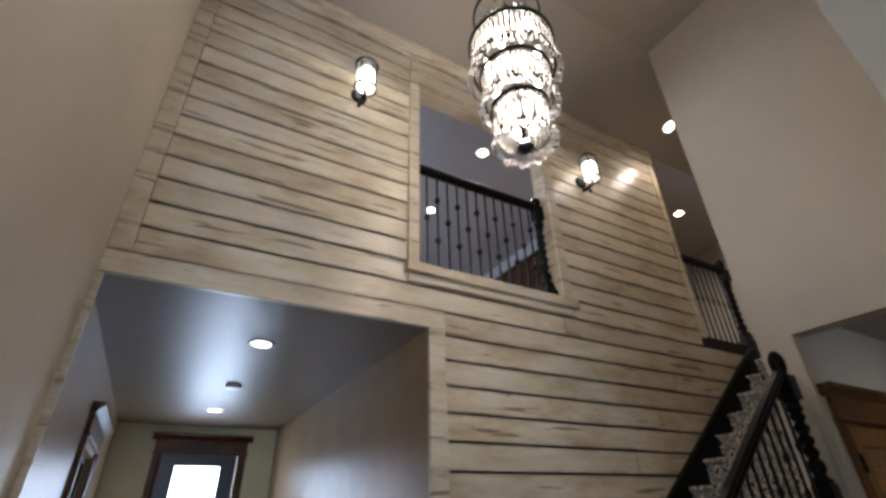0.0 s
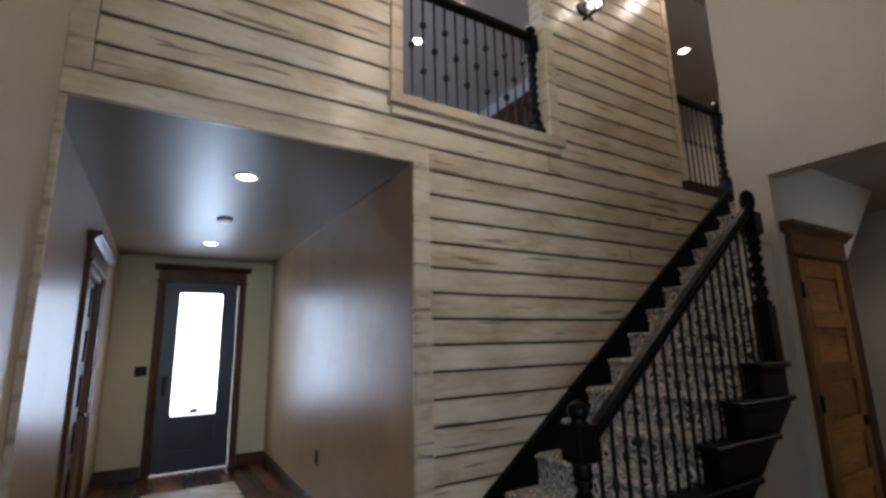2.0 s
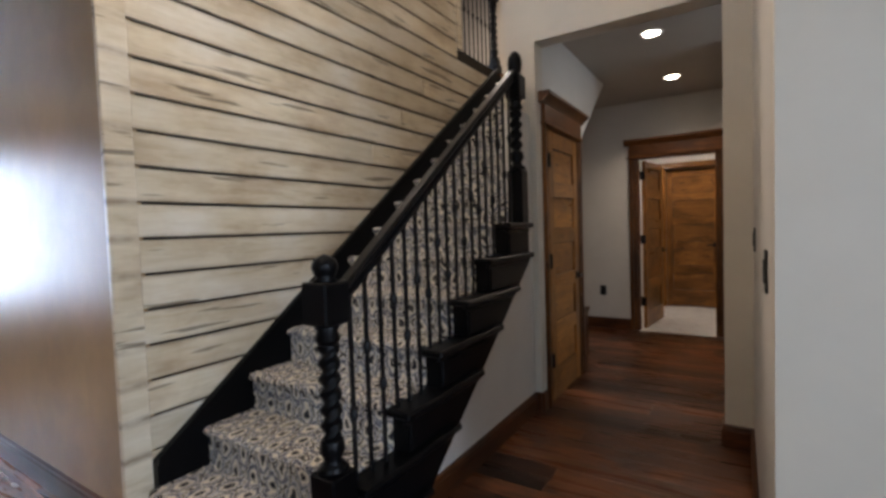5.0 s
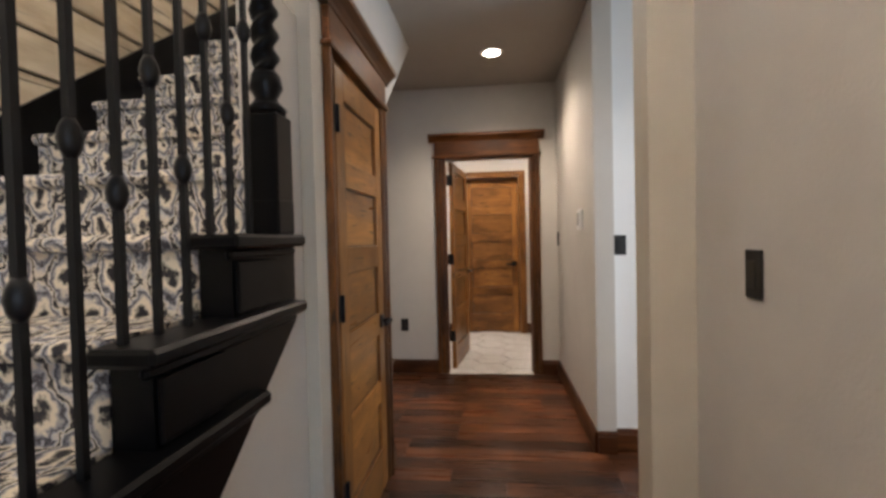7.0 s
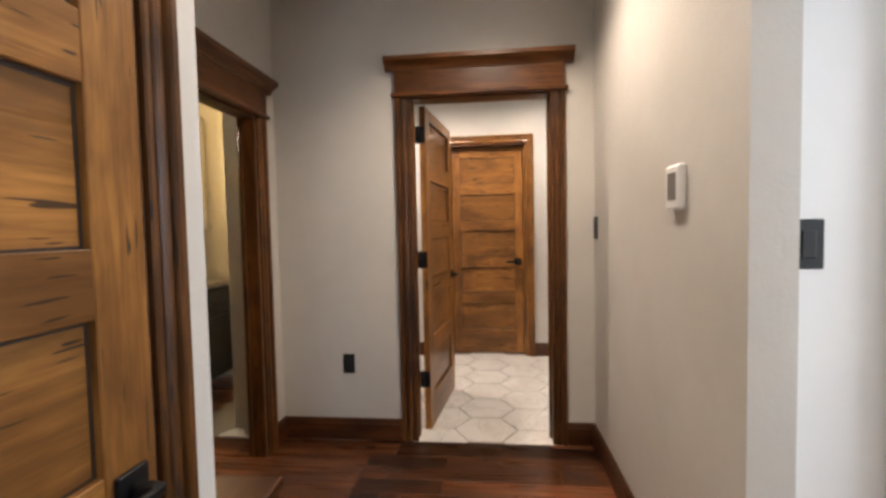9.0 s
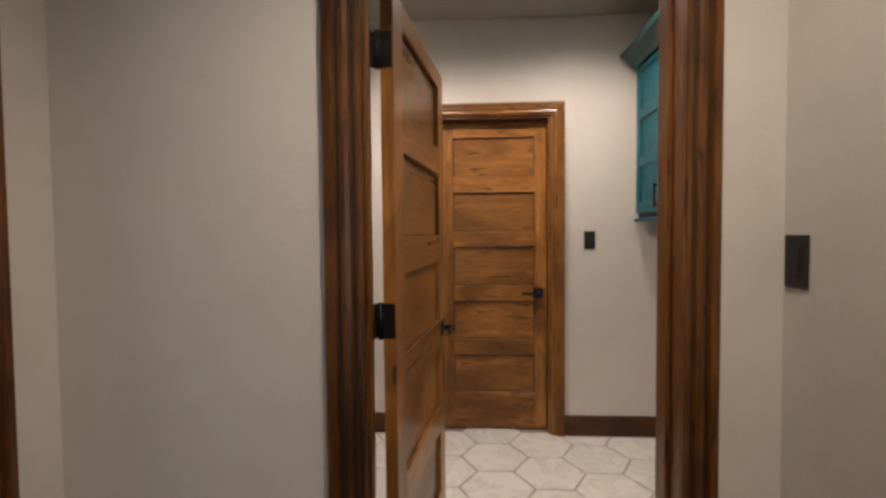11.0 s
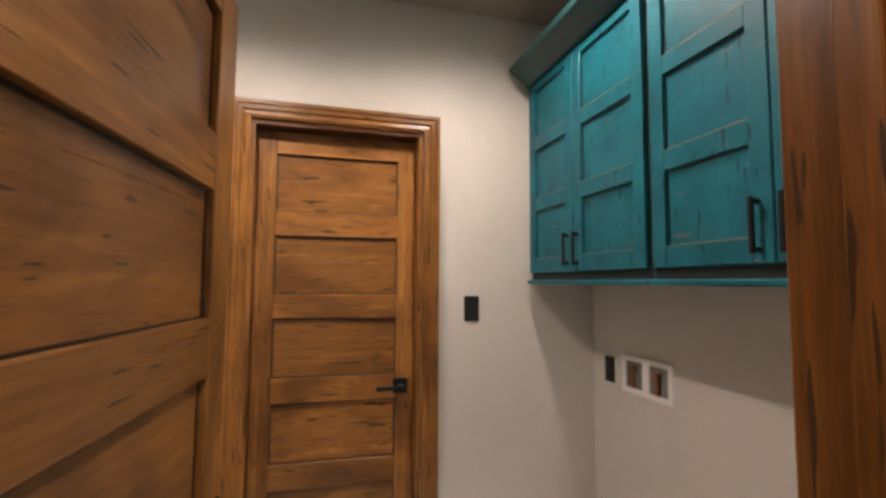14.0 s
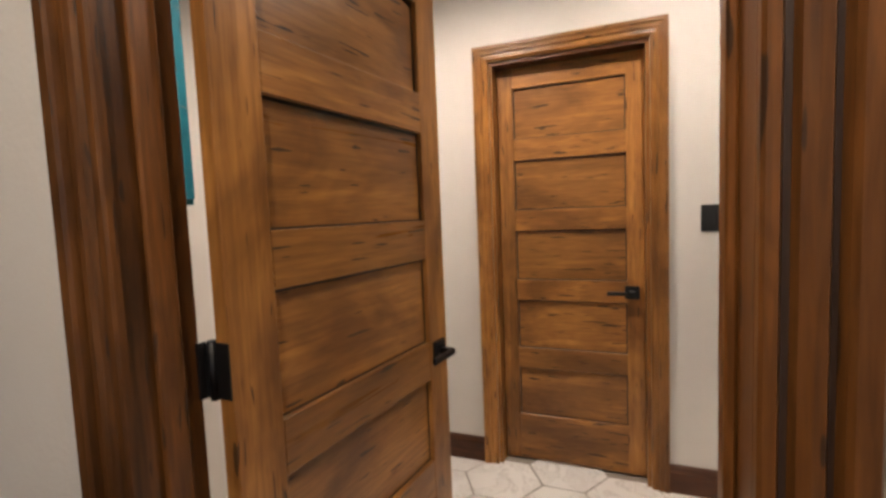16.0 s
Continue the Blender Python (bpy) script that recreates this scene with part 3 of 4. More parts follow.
def lever(parent, x, z, face, way):
    """A square rose and a flat lever; face: y of the door's face and the way it looks; way: the way the lever points."""
    y, s = face
    h = part("handle", boxes((x - 0.033, min(y, y + s * 0.010), z - 0.033, x + 0.033, max(y, y + s * 0.010), z + 0.033),
                             (x - 0.011, min(y + s * 0.010, y + s * 0.050), z - 0.011, x + 0.011, max(y + s * 0.010, y + s * 0.050), z + 0.011), bevel=0.003), IRON, parent, "black square door lever")
    x1 = x + way * 0.115
    part("lever", boxes((min(x - way * 0.012, x1), min(y + s * 0.044, y + s * 0.058), z - 0.010, max(x - way * 0.012, x1), max(y + s * 0.044, y + s * 0.058), z + 0.010), bevel=0.004), IRON, h)


def hinge(parent, x, y, z):
    part("hinge", boxes((x - 0.034, y - 0.004, z - 0.05, x + 0.020, y + 0.0, z + 0.05), (x - 0.008, y - 0.016, z - 0.052, x + 0.008, y - 0.003, z + 0.052), bevel=0.001), IRON, parent, "black butt hinge")


def panel_door(name, label, m, w, h, pane=None, shift=0.0, t=0.038, handle="right", both=False, hinges="left", first=2.005, pitch=0.375, tall=0.262, stile=0.105, mats=None, kind="", lz=0.925, hz=(0.27, 1.05, 1.83), count=5):
    """Flat recessed panels between stiles and rails; the face is y = 0, hinges at x = 0."""
    mz, mx = mats or (ALDER, ALDERX)
    ob = thing(name, label, "door", m, kind=kind)
    z0 = 0.008
    part("stile", boxes((0, 0, z0, stile, t, h), bevel=0.002), mz, ob)
    part("stile", boxes((w - stile, 0, z0, w, t, h), bevel=0.002), mz, ob)
    tops = [first - i * pitch for i in range(count)]
    edges = [h] + [v for tp in tops for v in (tp, tp - tall)] + [z0]
    for i in range(0, len(edges), 2):
        part("rail", boxes((stile, 0.0004, edges[i + 1], w - stile, t - 0.0004, edges[i]), bevel=0.002), mx, ob)
    for tp in tops:
        if pane:
            p = part("pane", boxes((stile - 0.004, t / 2 - 0.003, tp - tall - 0.004, w - stile + 0.004, t / 2 + 0.003, tp + 0.004)), pane, ob, "frosted glass pane")
            p.visible_shadow = False
        else:
            # strips paint the recess shade together with dark glaze, widest along the top
            part("glaze_shade_edge", boxes((stile, 0.0145, tp - tall, w - stile, 0.0160, tp - tall + 0.005), (stile, 0.0145, tp - 0.007, w - stile, 0.0160, tp), (stile, 0.0145, tp - tall + 0.005, stile + 0.006, 0.0160, tp - 0.007), (w - stile - 0.006, 0.0145, tp - tall + 0.005, w - stile, 0.0160, tp - 0.007)), RECESSDARK, ob, "dark glaze and painted shade round the panel")
            part("panel", boxes((stile - 0.004, 0.0162, tp - tall - 0.004, w - stile + 0.004, t - 0.012, tp + 0.004)), mx, ob)
    if handle:
        x = w - 0.06 if handle == "right" else 0.06
        lever(ob, x, lz, (0, -1), -1 if handle == "right" else 1)
        if both:
            lever(ob, x, lz, (t, 1), -1 if handle == "right" else 1)
    for z in hz if hinges else ():
        hinge(ob, shift if hinges == "left" else w, 0.0, z)
    return ob


EAST = lambda x, y: pose(x, y, 0, 0, 0, -90)   # on a wall that faces -x
# laundry doorway and its open door
casing("door_casing", "dark stained knotty wooden casing with a crown over the laundry doorway", EAST(7.245, 2.953), 0.801, 2.055, cw=0.098, far=0.080)
lj = thing("door_jamb", "stained wooden lining of the laundry doorway", "door jamb", kind="structure")
part("side_lining", boxes((7.246, 2.962, 0, 7.376, 2.984, 2.064), bevel=0.003), TRIMZ, lj)
part("stop", boxes((7.288, 2.950, 0, 7.336, 2.9618, 2.044), bevel=0.003), TRIMZ, lj)
part("side_lining", boxes((7.246, 2.126, 0, 7.408, 2.1515, 2.064), (7.31, 2.1516, 0, 7.345, 2.163, 2.045), bevel=0.003), TRIMZ, lj)
part("side_lining", boxes((7.381, 2.070, 0, 7.405, 2.125, 2.12), bevel=0.004), TRIMZ, lj)
part("head_lining", boxes((7.246, 2.152, 2.046, 7.376, 2.9615, 2.064)), TRIMY, lj)
od = panel_door("door", "open five-panel knotty alder door with black hardware", pose(7.379, 2.894, 0, 0, 0, -6.6), 0.790, 2.04, both=True, hinges="", first=1.963, pitch=0.373, tall=0.257, stile=0.107)
for z in (0.33, 1.09, 1.865):
    # the leaf let into the door's edge, the knuckle, and the leaf on the lining across the gap
    h = part("hinge", boxes((-0.0025, 0.002, z - 0.051, 0.004, 0.038, z + 0.051), bevel=0.001), IRON, od, "black butt hinge")
    part("knuckle", lathe([(0.008, z - 0.054), (0.008, z + 0.054)], 10, -0.003, 0.045), IRON, h)
    part("fixed_leaf", boxes((-0.022, 0.058, z - 0.051, -0.004, 0.064, z + 0.051), (-0.009, 0.049, z - 0.049, 0.001, 0.060, z + 0.049), bevel=0.001), IRON, h)
# far laundry door
casing("door_casing", "stained wooden picture-frame casing round the far door", EAST(9.122, 2.901), 0.748, 2.10, "plain", cw=0.075, mz=ALDER, mx=ALDERX)
jamb(EAST(9.122, 2.901), 0.748, 2.10, 0.17, ALDER)
panel_door("door", "closed five-panel knotty alder door with a black lever", EAST(9.196, 2.881), 0.708, 2.075, hinges="", first=1.974, pitch=0.3655, tall=0.257, stile=0.083, lz=0.932)
# closet under the stairs
casing("door_casing", "stained wooden casing with a crown round the closet door", pose(4.53, 3.103, 0), 0.732, 2.0, cw=0.072)
jamb(pose(4.53, 3.103, 0), 0.732, 2.01, 0.13)
panel_door("door", "closed five-panel knotty alder closet door", pose(4.5495, 3.090, 0), 0.694, 1.985, first=1.862, pitch=0.349, tall=0.242, lz=0.880, hz=(0.31, 1.037, 1.764))
# glazed pantry door
casing("door_casing", "stained wooden casing round the glazed pantry door", EAST(5.69, 1.485), 0.70, 2.455, "plain", cw=0.085)
jamb(EAST(5.69, 1.485), 0.70, 2.455, 0.12)
panel_door("door", "tall pale wooden pantry door with six frosted glass panes", EAST(5.702, 1.466), 0.66, 2.435, pane=FROST, first=2.285, pitch=0.355, tall=0.250, stile=0.108, handle="", mats=(PALEZ, PALEX), hz=(0.30, 0.945, 1.585, 2.235), count=6)
# bathroom doorway and the cased doorway in the entry hall
casing("door_casing", "dark stained casing with a crown round the bathroom doorway", pose(6.30, 3.80, 0), 0.71, 1.93, cw=0.085)
jamb(pose(6.30, 3.80, 0), 0.71, 1.94, 0.10)
casing("door_casing", "dark stained casing with a crown in the entry hall", pose(0.40, 5.95, 0, 0, 0, 90), 1.0, 2.10, cw=0.10)
panel_door("door", "closed dark wooden door in the entry hall", pose(0.36, 5.97, 0, 0, 0, 90), 0.96, 2.05, hinges="", mats=(TRIMZ, TRIMX))
# front door
casing("door_casing", "dark stained casing with a crown round the front door", pose(0.93, 8.43, 0), 0.83, 2.28, cw=0.095)
front = thing("door_1", "slate blue front door with a tall frosted glass light", "door", pose(0.93, 8.45, 0), kind="structure")
fb = boxes((0, 0, 0.01, 0.155, 0.045, 2.28), (0.655, 0, 0.01, 0.83, 0.045, 2.28), (0.155, 0.0003, 2.155, 0.655, 0.0447, 2.28), (0.155, 0.0003, 0.60, 0.655, 0.0447, 0.645), (0.155, 0.0003, 0.01, 0.655, 0.0447, 0.24))
part("door_leaf", fb, BLUEDOOR, front)
part("panel", boxes((0.150, 0.012, 0.235, 0.66, 0.035, 0.605), (0.20, 0.006, 0.285, 0.61, 0.013, 0.555), bevel=0.004), BLUEDOOR, front)
fp = part("pane", boxes((0.150, 0.019, 0.64, 0.66, 0.025, 2.16)), FROST, front, "frosted glass light")
fp.visible_shadow = False
for b in ((0.140, -0.012, 0.630, 0.160, 0.0, 2.17), (0.650, -0.012, 0.630, 0.670, 0.0, 2.17), (0.161, -0.012, 0.630, 0.649, 0.0, 0.65), (0.161, -0.012, 2.15, 0.649, 0.0, 2.17)):
    part("glazing_bead", boxes(b, bevel=0.004), BLUEDOOR, front)
part("lock", boxes((0.04, -0.012, 0.90, 0.09, 0.0, 1.13), (0.055, -0.04, 0.97, 0.075, -0.011, 1.01), bevel=0.004), IRON, front, "black lockset")
part("sticker", boxes((0.36, 0.0145, 0.67, 0.46, 0.0185, 0.73)), GREYPLASTIC, front, "small printed label on the glass")
# loft door
panel_door("door", "reddish brown wooden loft door", EAST(5.262, 7.485).copy() @ pose(0, 0, 3.0), 1.37, 2.07, hinges="", mats=(TRIMZ, TRIMX))

# ---- shiplap boards and trims ----


def board(x0, x1, z0, z1):
    part("board", boxes((x0, YS, z0 + 0.0070, x1, 4.1648, z1 - 0.0070), bevel=0.0035), SHIP, wall_north)


P = 0.158
for k in range(-17, 17):
    z0, z1 = 2.56 + P * k, 2.56 + P * (k + 1)
    z0 = max(z0, 0.0)
    z1 = min(z1, 5.10)
    if z1 - z0 < 0.03:
        continue
    if z1 <= 2.60:
        if z1 > 2.57:
            z1 = 2.585
        xe = 5.9
        cuts = [2.302, 2.302 + (xe - 2.30) * random.uniform(0.35, 0.65), xe]
        spans = [(cuts[0], cuts[1] - 0.0015), (cuts[1] + 0.0015, cuts[2])] if k % 2 else [(cuts[0], cuts[2])]
    elif z0 < 2.95:
        if z0 < 2.60:
            spans = [(2.302, 5.9)]
        else:
            cut = random.uniform(1.6, 3.4)
            spans = [(0.535 if z0 > 2.65 else 0.46, cut - 0.0015), (cut + 0.0015, 5.12 if z1 > 2.98 else 5.9)]
    else:
        spans = [(0.535, 2.03), (3.50, 5.12)]
    for a, b in spans:
        board(a, b, z0, z1)
    if z1 > 5.03:
        board(2.032, 3.498, 4.979, z1)


def trim(*b):
    ob = part("trim", boxes(b, bevel=0.004), SHIP)
    return tagged(ob, "whitewashed distressed trim board", "trim", kind="structure")


trim(2.185, YS - 0.012, 0, 2.30, 4.165, 2.592)            # upright beside the hall opening
trim(0.43, YS - 0.004, 0, 0.462, 4.165, 2.592)
trim(0.43, YS - 0.010, 2.593, 2.30, 4.165, 2.715)         # over the hall opening
trim(0.43, YS - 0.008, 2.718, 0.532, 4.165, 5.087)        # corner
trim(0.43, YS - 0.020, 5.088, 5.20, 4.165, 5.20)           # top
trim(0.43, YS - 0.035, 5.20, 5.20, 4.165, 5.268)
trim(5.122, YS - 0.010, 2.972, 5.20, 4.165, 5.087)        # right end
trim(2.03, YS - 0.018, 3.022, 2.115, 4.30, 4.75)          # overlook casing
trim(3.40, YS - 0.018, 3.022, 3.50, 4.30, 4.75)
trim(2.03, YS - 0.020, 4.752, 3.50, 4.165, 4.98)
trim(2.116, 4.150, 4.736, 3.399, 4.30, 4.7505)
trim(2.01, YS - 0.055, 2.945, 3.52, 4.30, 3.02)           # sill
trim(2.03, YS - 0.022, 2.885, 3.50, 4.165, 2.943)

# ---- staircase ----
RISE, RUN, X1 = 0.1875, 0.254, 2.262
stair = thing("staircase", "black lacquered staircase with patterned ogee carpet on every step", "staircase", kind="structure")


def zt(i):
    return RISE * i + 0.012


for i in range(1, 17):
    xn, z = X1 + RUN * (i - 1), zt(i)
    xr, xq = xn + 0.022, xn + 0.022 + RUN
    y0 = 3.166 if xn < 4.09 else 3.335
    pts = [(xr, max(0, z - RISE)), (xr, z - 0.042), (xn + 0.004, z - 0.036), (xn - 0.003, z - 0.020), (xn + 0.003, z - 0.006), (xn + 0.016, z), (xq, z), (xq, max(0, z - RISE))]
    part("carpeted_step", prism(pts, "y", y0, 4.10), CARPET, stair, "step covered with cream, grey and black ogee carpet")


def under(z):
    return 2.74 + 1.306 * z


pts = [(X1 + 0.10, 0.0)]
for i in range(1, 8):
    xr = X1 + RUN * (i - 1) + 0.024
    if i == 1:
        pts = [(xr, 0.0)]
    pts += [(xr, zt(i) - 0.040), (min(xr + RUN, 4.05), zt(i) - 0.040)]
pts += [(4.135, zt(7) - 0.04), (4.135, 1.066), (2.74, 0.0)]
out = []
for p in pts:
    if not out or (abs(p[0] - out[-1][0]) + abs(p[1] - out[-1][1])) > 1e-4:
        out.append(p)
part("stringer", prism(out, "y", 3.085, 3.165), BLACKW, stair, "black lacquered stringer")
for i in range(1, 8):
    xn, z = X1 + RUN * (i - 1), zt(i)
    x1 = min(under(z) - 0.09, 4.12)
    x1 = max(x1, xn + RUN)
    part("tread_cap", boxes((xn - 0.030, 3.040, z - 0.039, x1, 3.165, z - 0.006), bevel=0.008), BLACKW, stair, "black moulded tread end")
    part("cove", boxes((xn - 0.012, 3.066, z - 0.062, x1 - 0.015, 3.084, z - 0.040), bevel=0.006), BLACKW, stair)
    part("bracket_panel", boxes((xn + 0.03, 3.074, max(0.01, z - RISE), min(xn + RUN - 0.03, 4.12), 3.086, z - 0.066), bevel=0.004), BLACKW, stair)
# sloped skirting against the boards, with its cap
def sk(x):
    return 0.31 + (x - 2.301) * 0.7435


part("skirt", prism([(2.301, 0.0), (2.301, 0.31), (5.86, sk(5.86)), (5.86, 2.6), (2.75, 0.0)], "y", 4.101, 4.144), BLACKW, stair, "black lacquered wall stringer")
part("skirt_cap", prism([(2.301, 0.300), (2.301, 0.330), (5.86, sk(5.86) + 0.02), (5.86, sk(5.86) - 0.01)], "y", 4.085, 4.1005), BLACKW, stair)
structure("wall_under_stair", prism([(2.80, 0), (4.3555, 0), (4.3555, 2.06), (4.1425, 2.06), (4.1425, 1.05), (4.10, 1.05), (2.83, 0.05)], "y", 3.15, 3.245), WALL, "greige plaster wall under the stairs")

# ---- railings ----


def rope(x, y, z0, z1, r, turns, seg=40):
    """A twisted post."""
    bm = bmesh.new()
    rows = []
    for k in range(seg + 1):
        u = k / seg
        row = []
        for i in range(12):
            a = 2 * math.pi * i / 12
            rr = r * (0.80 + 0.20 * math.cos(2 * (a - turns * 2 * math.pi * u)))
            row.append(bm.verts.new((x + rr * math.cos(a), y + rr * math.sin(a), z0 + (z1 - z0) * u)))
        rows.append(row)
    for p, q in zip(rows, rows[1:]):
        for i in range(12):
            bm.faces.new((p[i], p[(i + 1) % 12], q[(i + 1) % 12], q[i])).smooth = True
    bm.faces.new(reversed(rows[0]))
    bm.faces.new(rows[-1])
    return bm


def newel(parent, x, y, base, foot, upper, top, half=0.058, flare=0.012):
    """A newel: square foot, turned and twisted shaft, square block and finial."""
    n = part("newel", boxes((x - half, y - half, base, x + half, y + half, foot), (x - half - flare, y - half - flare, base, x + half + flare, y + half + flare, base + 0.10), bevel=0.006), BLACKW, parent, "black twisted newel post")
    part("turning", lathe([(0.05, foot), (0.056, foot + 0.015), (0.040, foot + 0.03), (0.030, foot + 0.045), (0.046, foot + 0.075), (0.040, foot + 0.11), (0.034, foot + 0.12)], 16, x, y), BLACKW, n)
    part("twist", rope(x, y, foot + 0.12, upper - 0.07, 0.041, max(2, round((upper - foot) * 5))), BLACKW, n)
    part("turning", lathe([(0.034, upper - 0.07), (0.046, upper - 0.05), (0.036, upper - 0.025), (0.048, upper)], 16, x, y), BLACKW, n)
    part("block", boxes((x - half, y - half, upper, x + half, y + half, upper + 0.145), bevel=0.006), BLACKW, n)
    z = upper + 0.145
    part("finial", lathe([(0.046, z), (0.030, z + 0.012), (0.040, z + 0.030), (0.046, z + (top - z) * 0.55), (0.038, z + (top - z) * 0.8), (0.018, top - 0.006), (0.004, top)], 16, x, y), BLACKW, n)
    return n


def baluster(parent, x, y, z0, z1, knots, r=0.018):
    b = part("baluster", boxes((x - 0.0065, y - 0.0065, z0, x + 0.0065, y + 0.0065, z1)), IRON, parent, "black iron baluster")
    for z in knots:
        part("knuckle", lathe([(0.008, z - 0.03), (r * 0.83, z - 0.016), (r, z), (r * 0.83, z + 0.016), (0.008, z + 0.03)], 8, x, y), IRON, b)


def rail_profile(half=0.032):
    return [(-half * 0.7, -0.034), (half * 0.7, -0.034), (half, -0.012), (half * 0.85, 0.010), (half, 0.020), (half * 0.6, 0.036), (-half * 0.6, 0.036), (-half, 0.020), (-half * 0.85, 0.010), (-half, -0.012)]


def rail(parent, a, b, mat):
    """A moulded handrail between two points of one upright plane along x."""
    bm = bmesh.new()
    rows = [[bm.verts.new((p[0], p[1] + u, p[2] + v)) for u, v in rail_profile()] for p in (a, b)]
    n = len(rows[0])
    for i in range(n):
        bm.faces.new((rows[0][i], rows[1][i], rows[1][(i + 1) % n], rows[0][(i + 1) % n]))
    bm.faces.new(rows[0])
    bm.faces.new(reversed(rows[1]))
    bmesh.ops.recalc_face_normals(bm, faces=bm.faces)
    part("handrail", bm, mat, parent, "black lacquered handrail")


railing = thing("stair_railing", "black stair railing with twisted newels and iron balusters", "railing")
newel(railing, 2.42, 3.129, 0.0, 0.47, 0.985, 1.224)
newel(railing, 4.082, 3.129, zt(7) - 0.006, 1.655, 2.10, 2.40, half=0.050, flare=0.001)
RA, RB = (2.475, 3.129, 1.065), (4.025, 3.129, 2.235)
rail(railing, RA, RB, BLACKW)
k = 0
x = 2.53
while x < 4.02:
    i = min(7, int((x - X1) / RUN) + 1)
    zr = RA[2] + (x - RA[0]) / (RB[0] - RA[0]) * (RB[2] - RA[2]) - 0.03
    z0 = zt(i) - 0.006
    mid = (z0 + zr) / 2
    baluster(railing, x, 3.129, z0, zr, (mid + (0.10 if k % 2 else -0.10),))
    x += RUN / 3
    k += 1

loft_rail = thing("loft_railing", "black loft railing with knuckled iron balusters behind the overlook", "railing")
rail(loft_rail, (2.117, 4.235, 3.94), (3.33, 4.235, 3.94), BLACKW)
part("bottom_rail", boxes((2.117, 4.215, 3.021, 3.398, 4.255, 3.045), bevel=0.004), BLACKW, loft_rail)
newel(loft_rail, 3.345, 4.235, 3.021, 3.16, 3.80, 4.05, 0.045)
for j in range(13):
    xx = 2.14 + j * 0.0915
    baluster(loft_rail, xx, 4.235, 3.046, 3.908, (3.50,) if j % 2 else (3.32, 3.68), 0.026)
land_rail = thing("landing_railing", "black landing railing with iron balusters above the stairs", "railing")
rail(land_rail, (5.20, 4.235, 3.94), (6.05, 4.235, 3.94), BLACKW)
part("bottom_rail", boxes((5.201, 4.215, 2.972, 6.35, 4.255, 3.03), bevel=0.004), BLACKW, land_rail)
newel(land_rail, 6.10, 4.235, 3.0, 3.16, 3.80, 4.10, 0.05)
for j in range(9):
    baluster(land_rail, 5.25 + j * 0.092, 4.235, 3.031, 3.908, (3.48,))

# ---- laundry cabinets ----


def wall_cabinet(m, w, label, split):
    """A wall cabinet w wide; the doors' face is y = 0, the wall lies towards +y; z = 0 is its underside."""
    c = thing("wall_cabinet", label, "cabinet", m, group="laundry wall cabinets")
    H, D = 0.94, 0.362
    part("body", boxes((0, 0.020, 0.0, w, D, H), bevel=0.002), TEAL, c)
    # dark sheet behind the doors, painted as the shade in every gap
    part("reveal", boxes((0.002, 0.0192, 0.001, w - 0.002, 0.0199, H - 0.002)), BLACKEDGE, c, "dark sheet painting the shade in the gaps round the doors")
    part("light_rail", boxes((-0.004, -0.006, -0.018, w + 0.0, 0.03, 0.0), bevel=0.004), TEAL, c)
    g = 0.004
    for n, (a, b) in enumerate(((0.015, split - g / 2), (split + g / 2, w - 0.015))):
        st = 0.056
        d = part("door", boxes((a, 0, 0.034, a + st, 0.019, H - 0.010), (b - st, 0, 0.034, b, 0.019, H - 0.010), bevel=0.002), TEAL, c)
        zs = [(0.034, 0.098), (0.318, 0.380), (0.606, 0.666), (0.895, H - 0.010)]
        for lo, hi in zs:
            part("rail", boxes((a + st, 0.0004, lo, b - st, 0.0186, hi), bevel=0.002), TEAL, d)
        for lo, hi in ((0.096, 0.320), (0.378, 0.608), (0.664, 0.897)):
            part("panel", boxes((a + st - 0.004, 0.0125, lo, b - st + 0.004, 0.017, hi)), TEAL, d)
            # recess shade and dark glaze painted along the panel's top and one side
            part("glaze_shade_edge", boxes((a + st, 0.0112, hi - 0.009, b - st, 0.0124, hi - 0.002), (a + st, 0.0112, lo + 0.002, a + st + 0.005, 0.0124, hi - 0.009)), BLACKEDGE, d)
            part("worn_edge", boxes((a + st, -0.0006, lo - 0.001, b - st, 0.0010, lo + 0.0015)), TANEDGE, d, "bare worn edge")
        hx = b - 0.035 if n == 0 else a + 0.035
        part("pull", boxes((hx - 0.006, -0.030, 0.055, hx + 0.006, -0.020, 0.188), (hx - 0.005, -0.021, 0.060, hx + 0.005, 0.0, 0.072), (hx - 0.005, -0.021, 0.171, hx + 0.005, 0.0, 0.183), bevel=0.002), IRON, d, "black bar pull")
    return c


CW = lambda x: pose(x, 1.638, 1.420, 0, 0, 180)
wall_cabinet(CW(9.084), 0.840, "distressed teal wall cabinet with two three-panel doors", 0.405)
wall_cabinet(CW(8.242), 0.840, "distressed teal wall cabinet with two three-panel doors", 0.405)
crown = prism([(1.272, 2.361), (1.640, 2.361), (1.650, 2.368), (1.664, 2.385), (1.708, 2.416), (1.732, 2.424), (1.738, 2.446), (1.272, 2.446)], "x", 7.40, 9.084)
cc = thing("cabinet_crown", "dark glazed teal crown moulding on the wall cabinets", "crown moulding")
part("moulding", crown, TEALDK, cc)
part("bead", boxes((7.40, 1.6405, 2.3560, 9.084, 1.6480, 2.3675), bevel=0.002), TEAL, cc, "teal bead under the crown")
# a second cabinet, seen through the gap at the hinges
c2 = thing("wall_cabinet", "distressed teal wall cabinet behind the open door", "cabinet", pose(7.40, 3.73, 1.42), group="laundry wall cabinets")
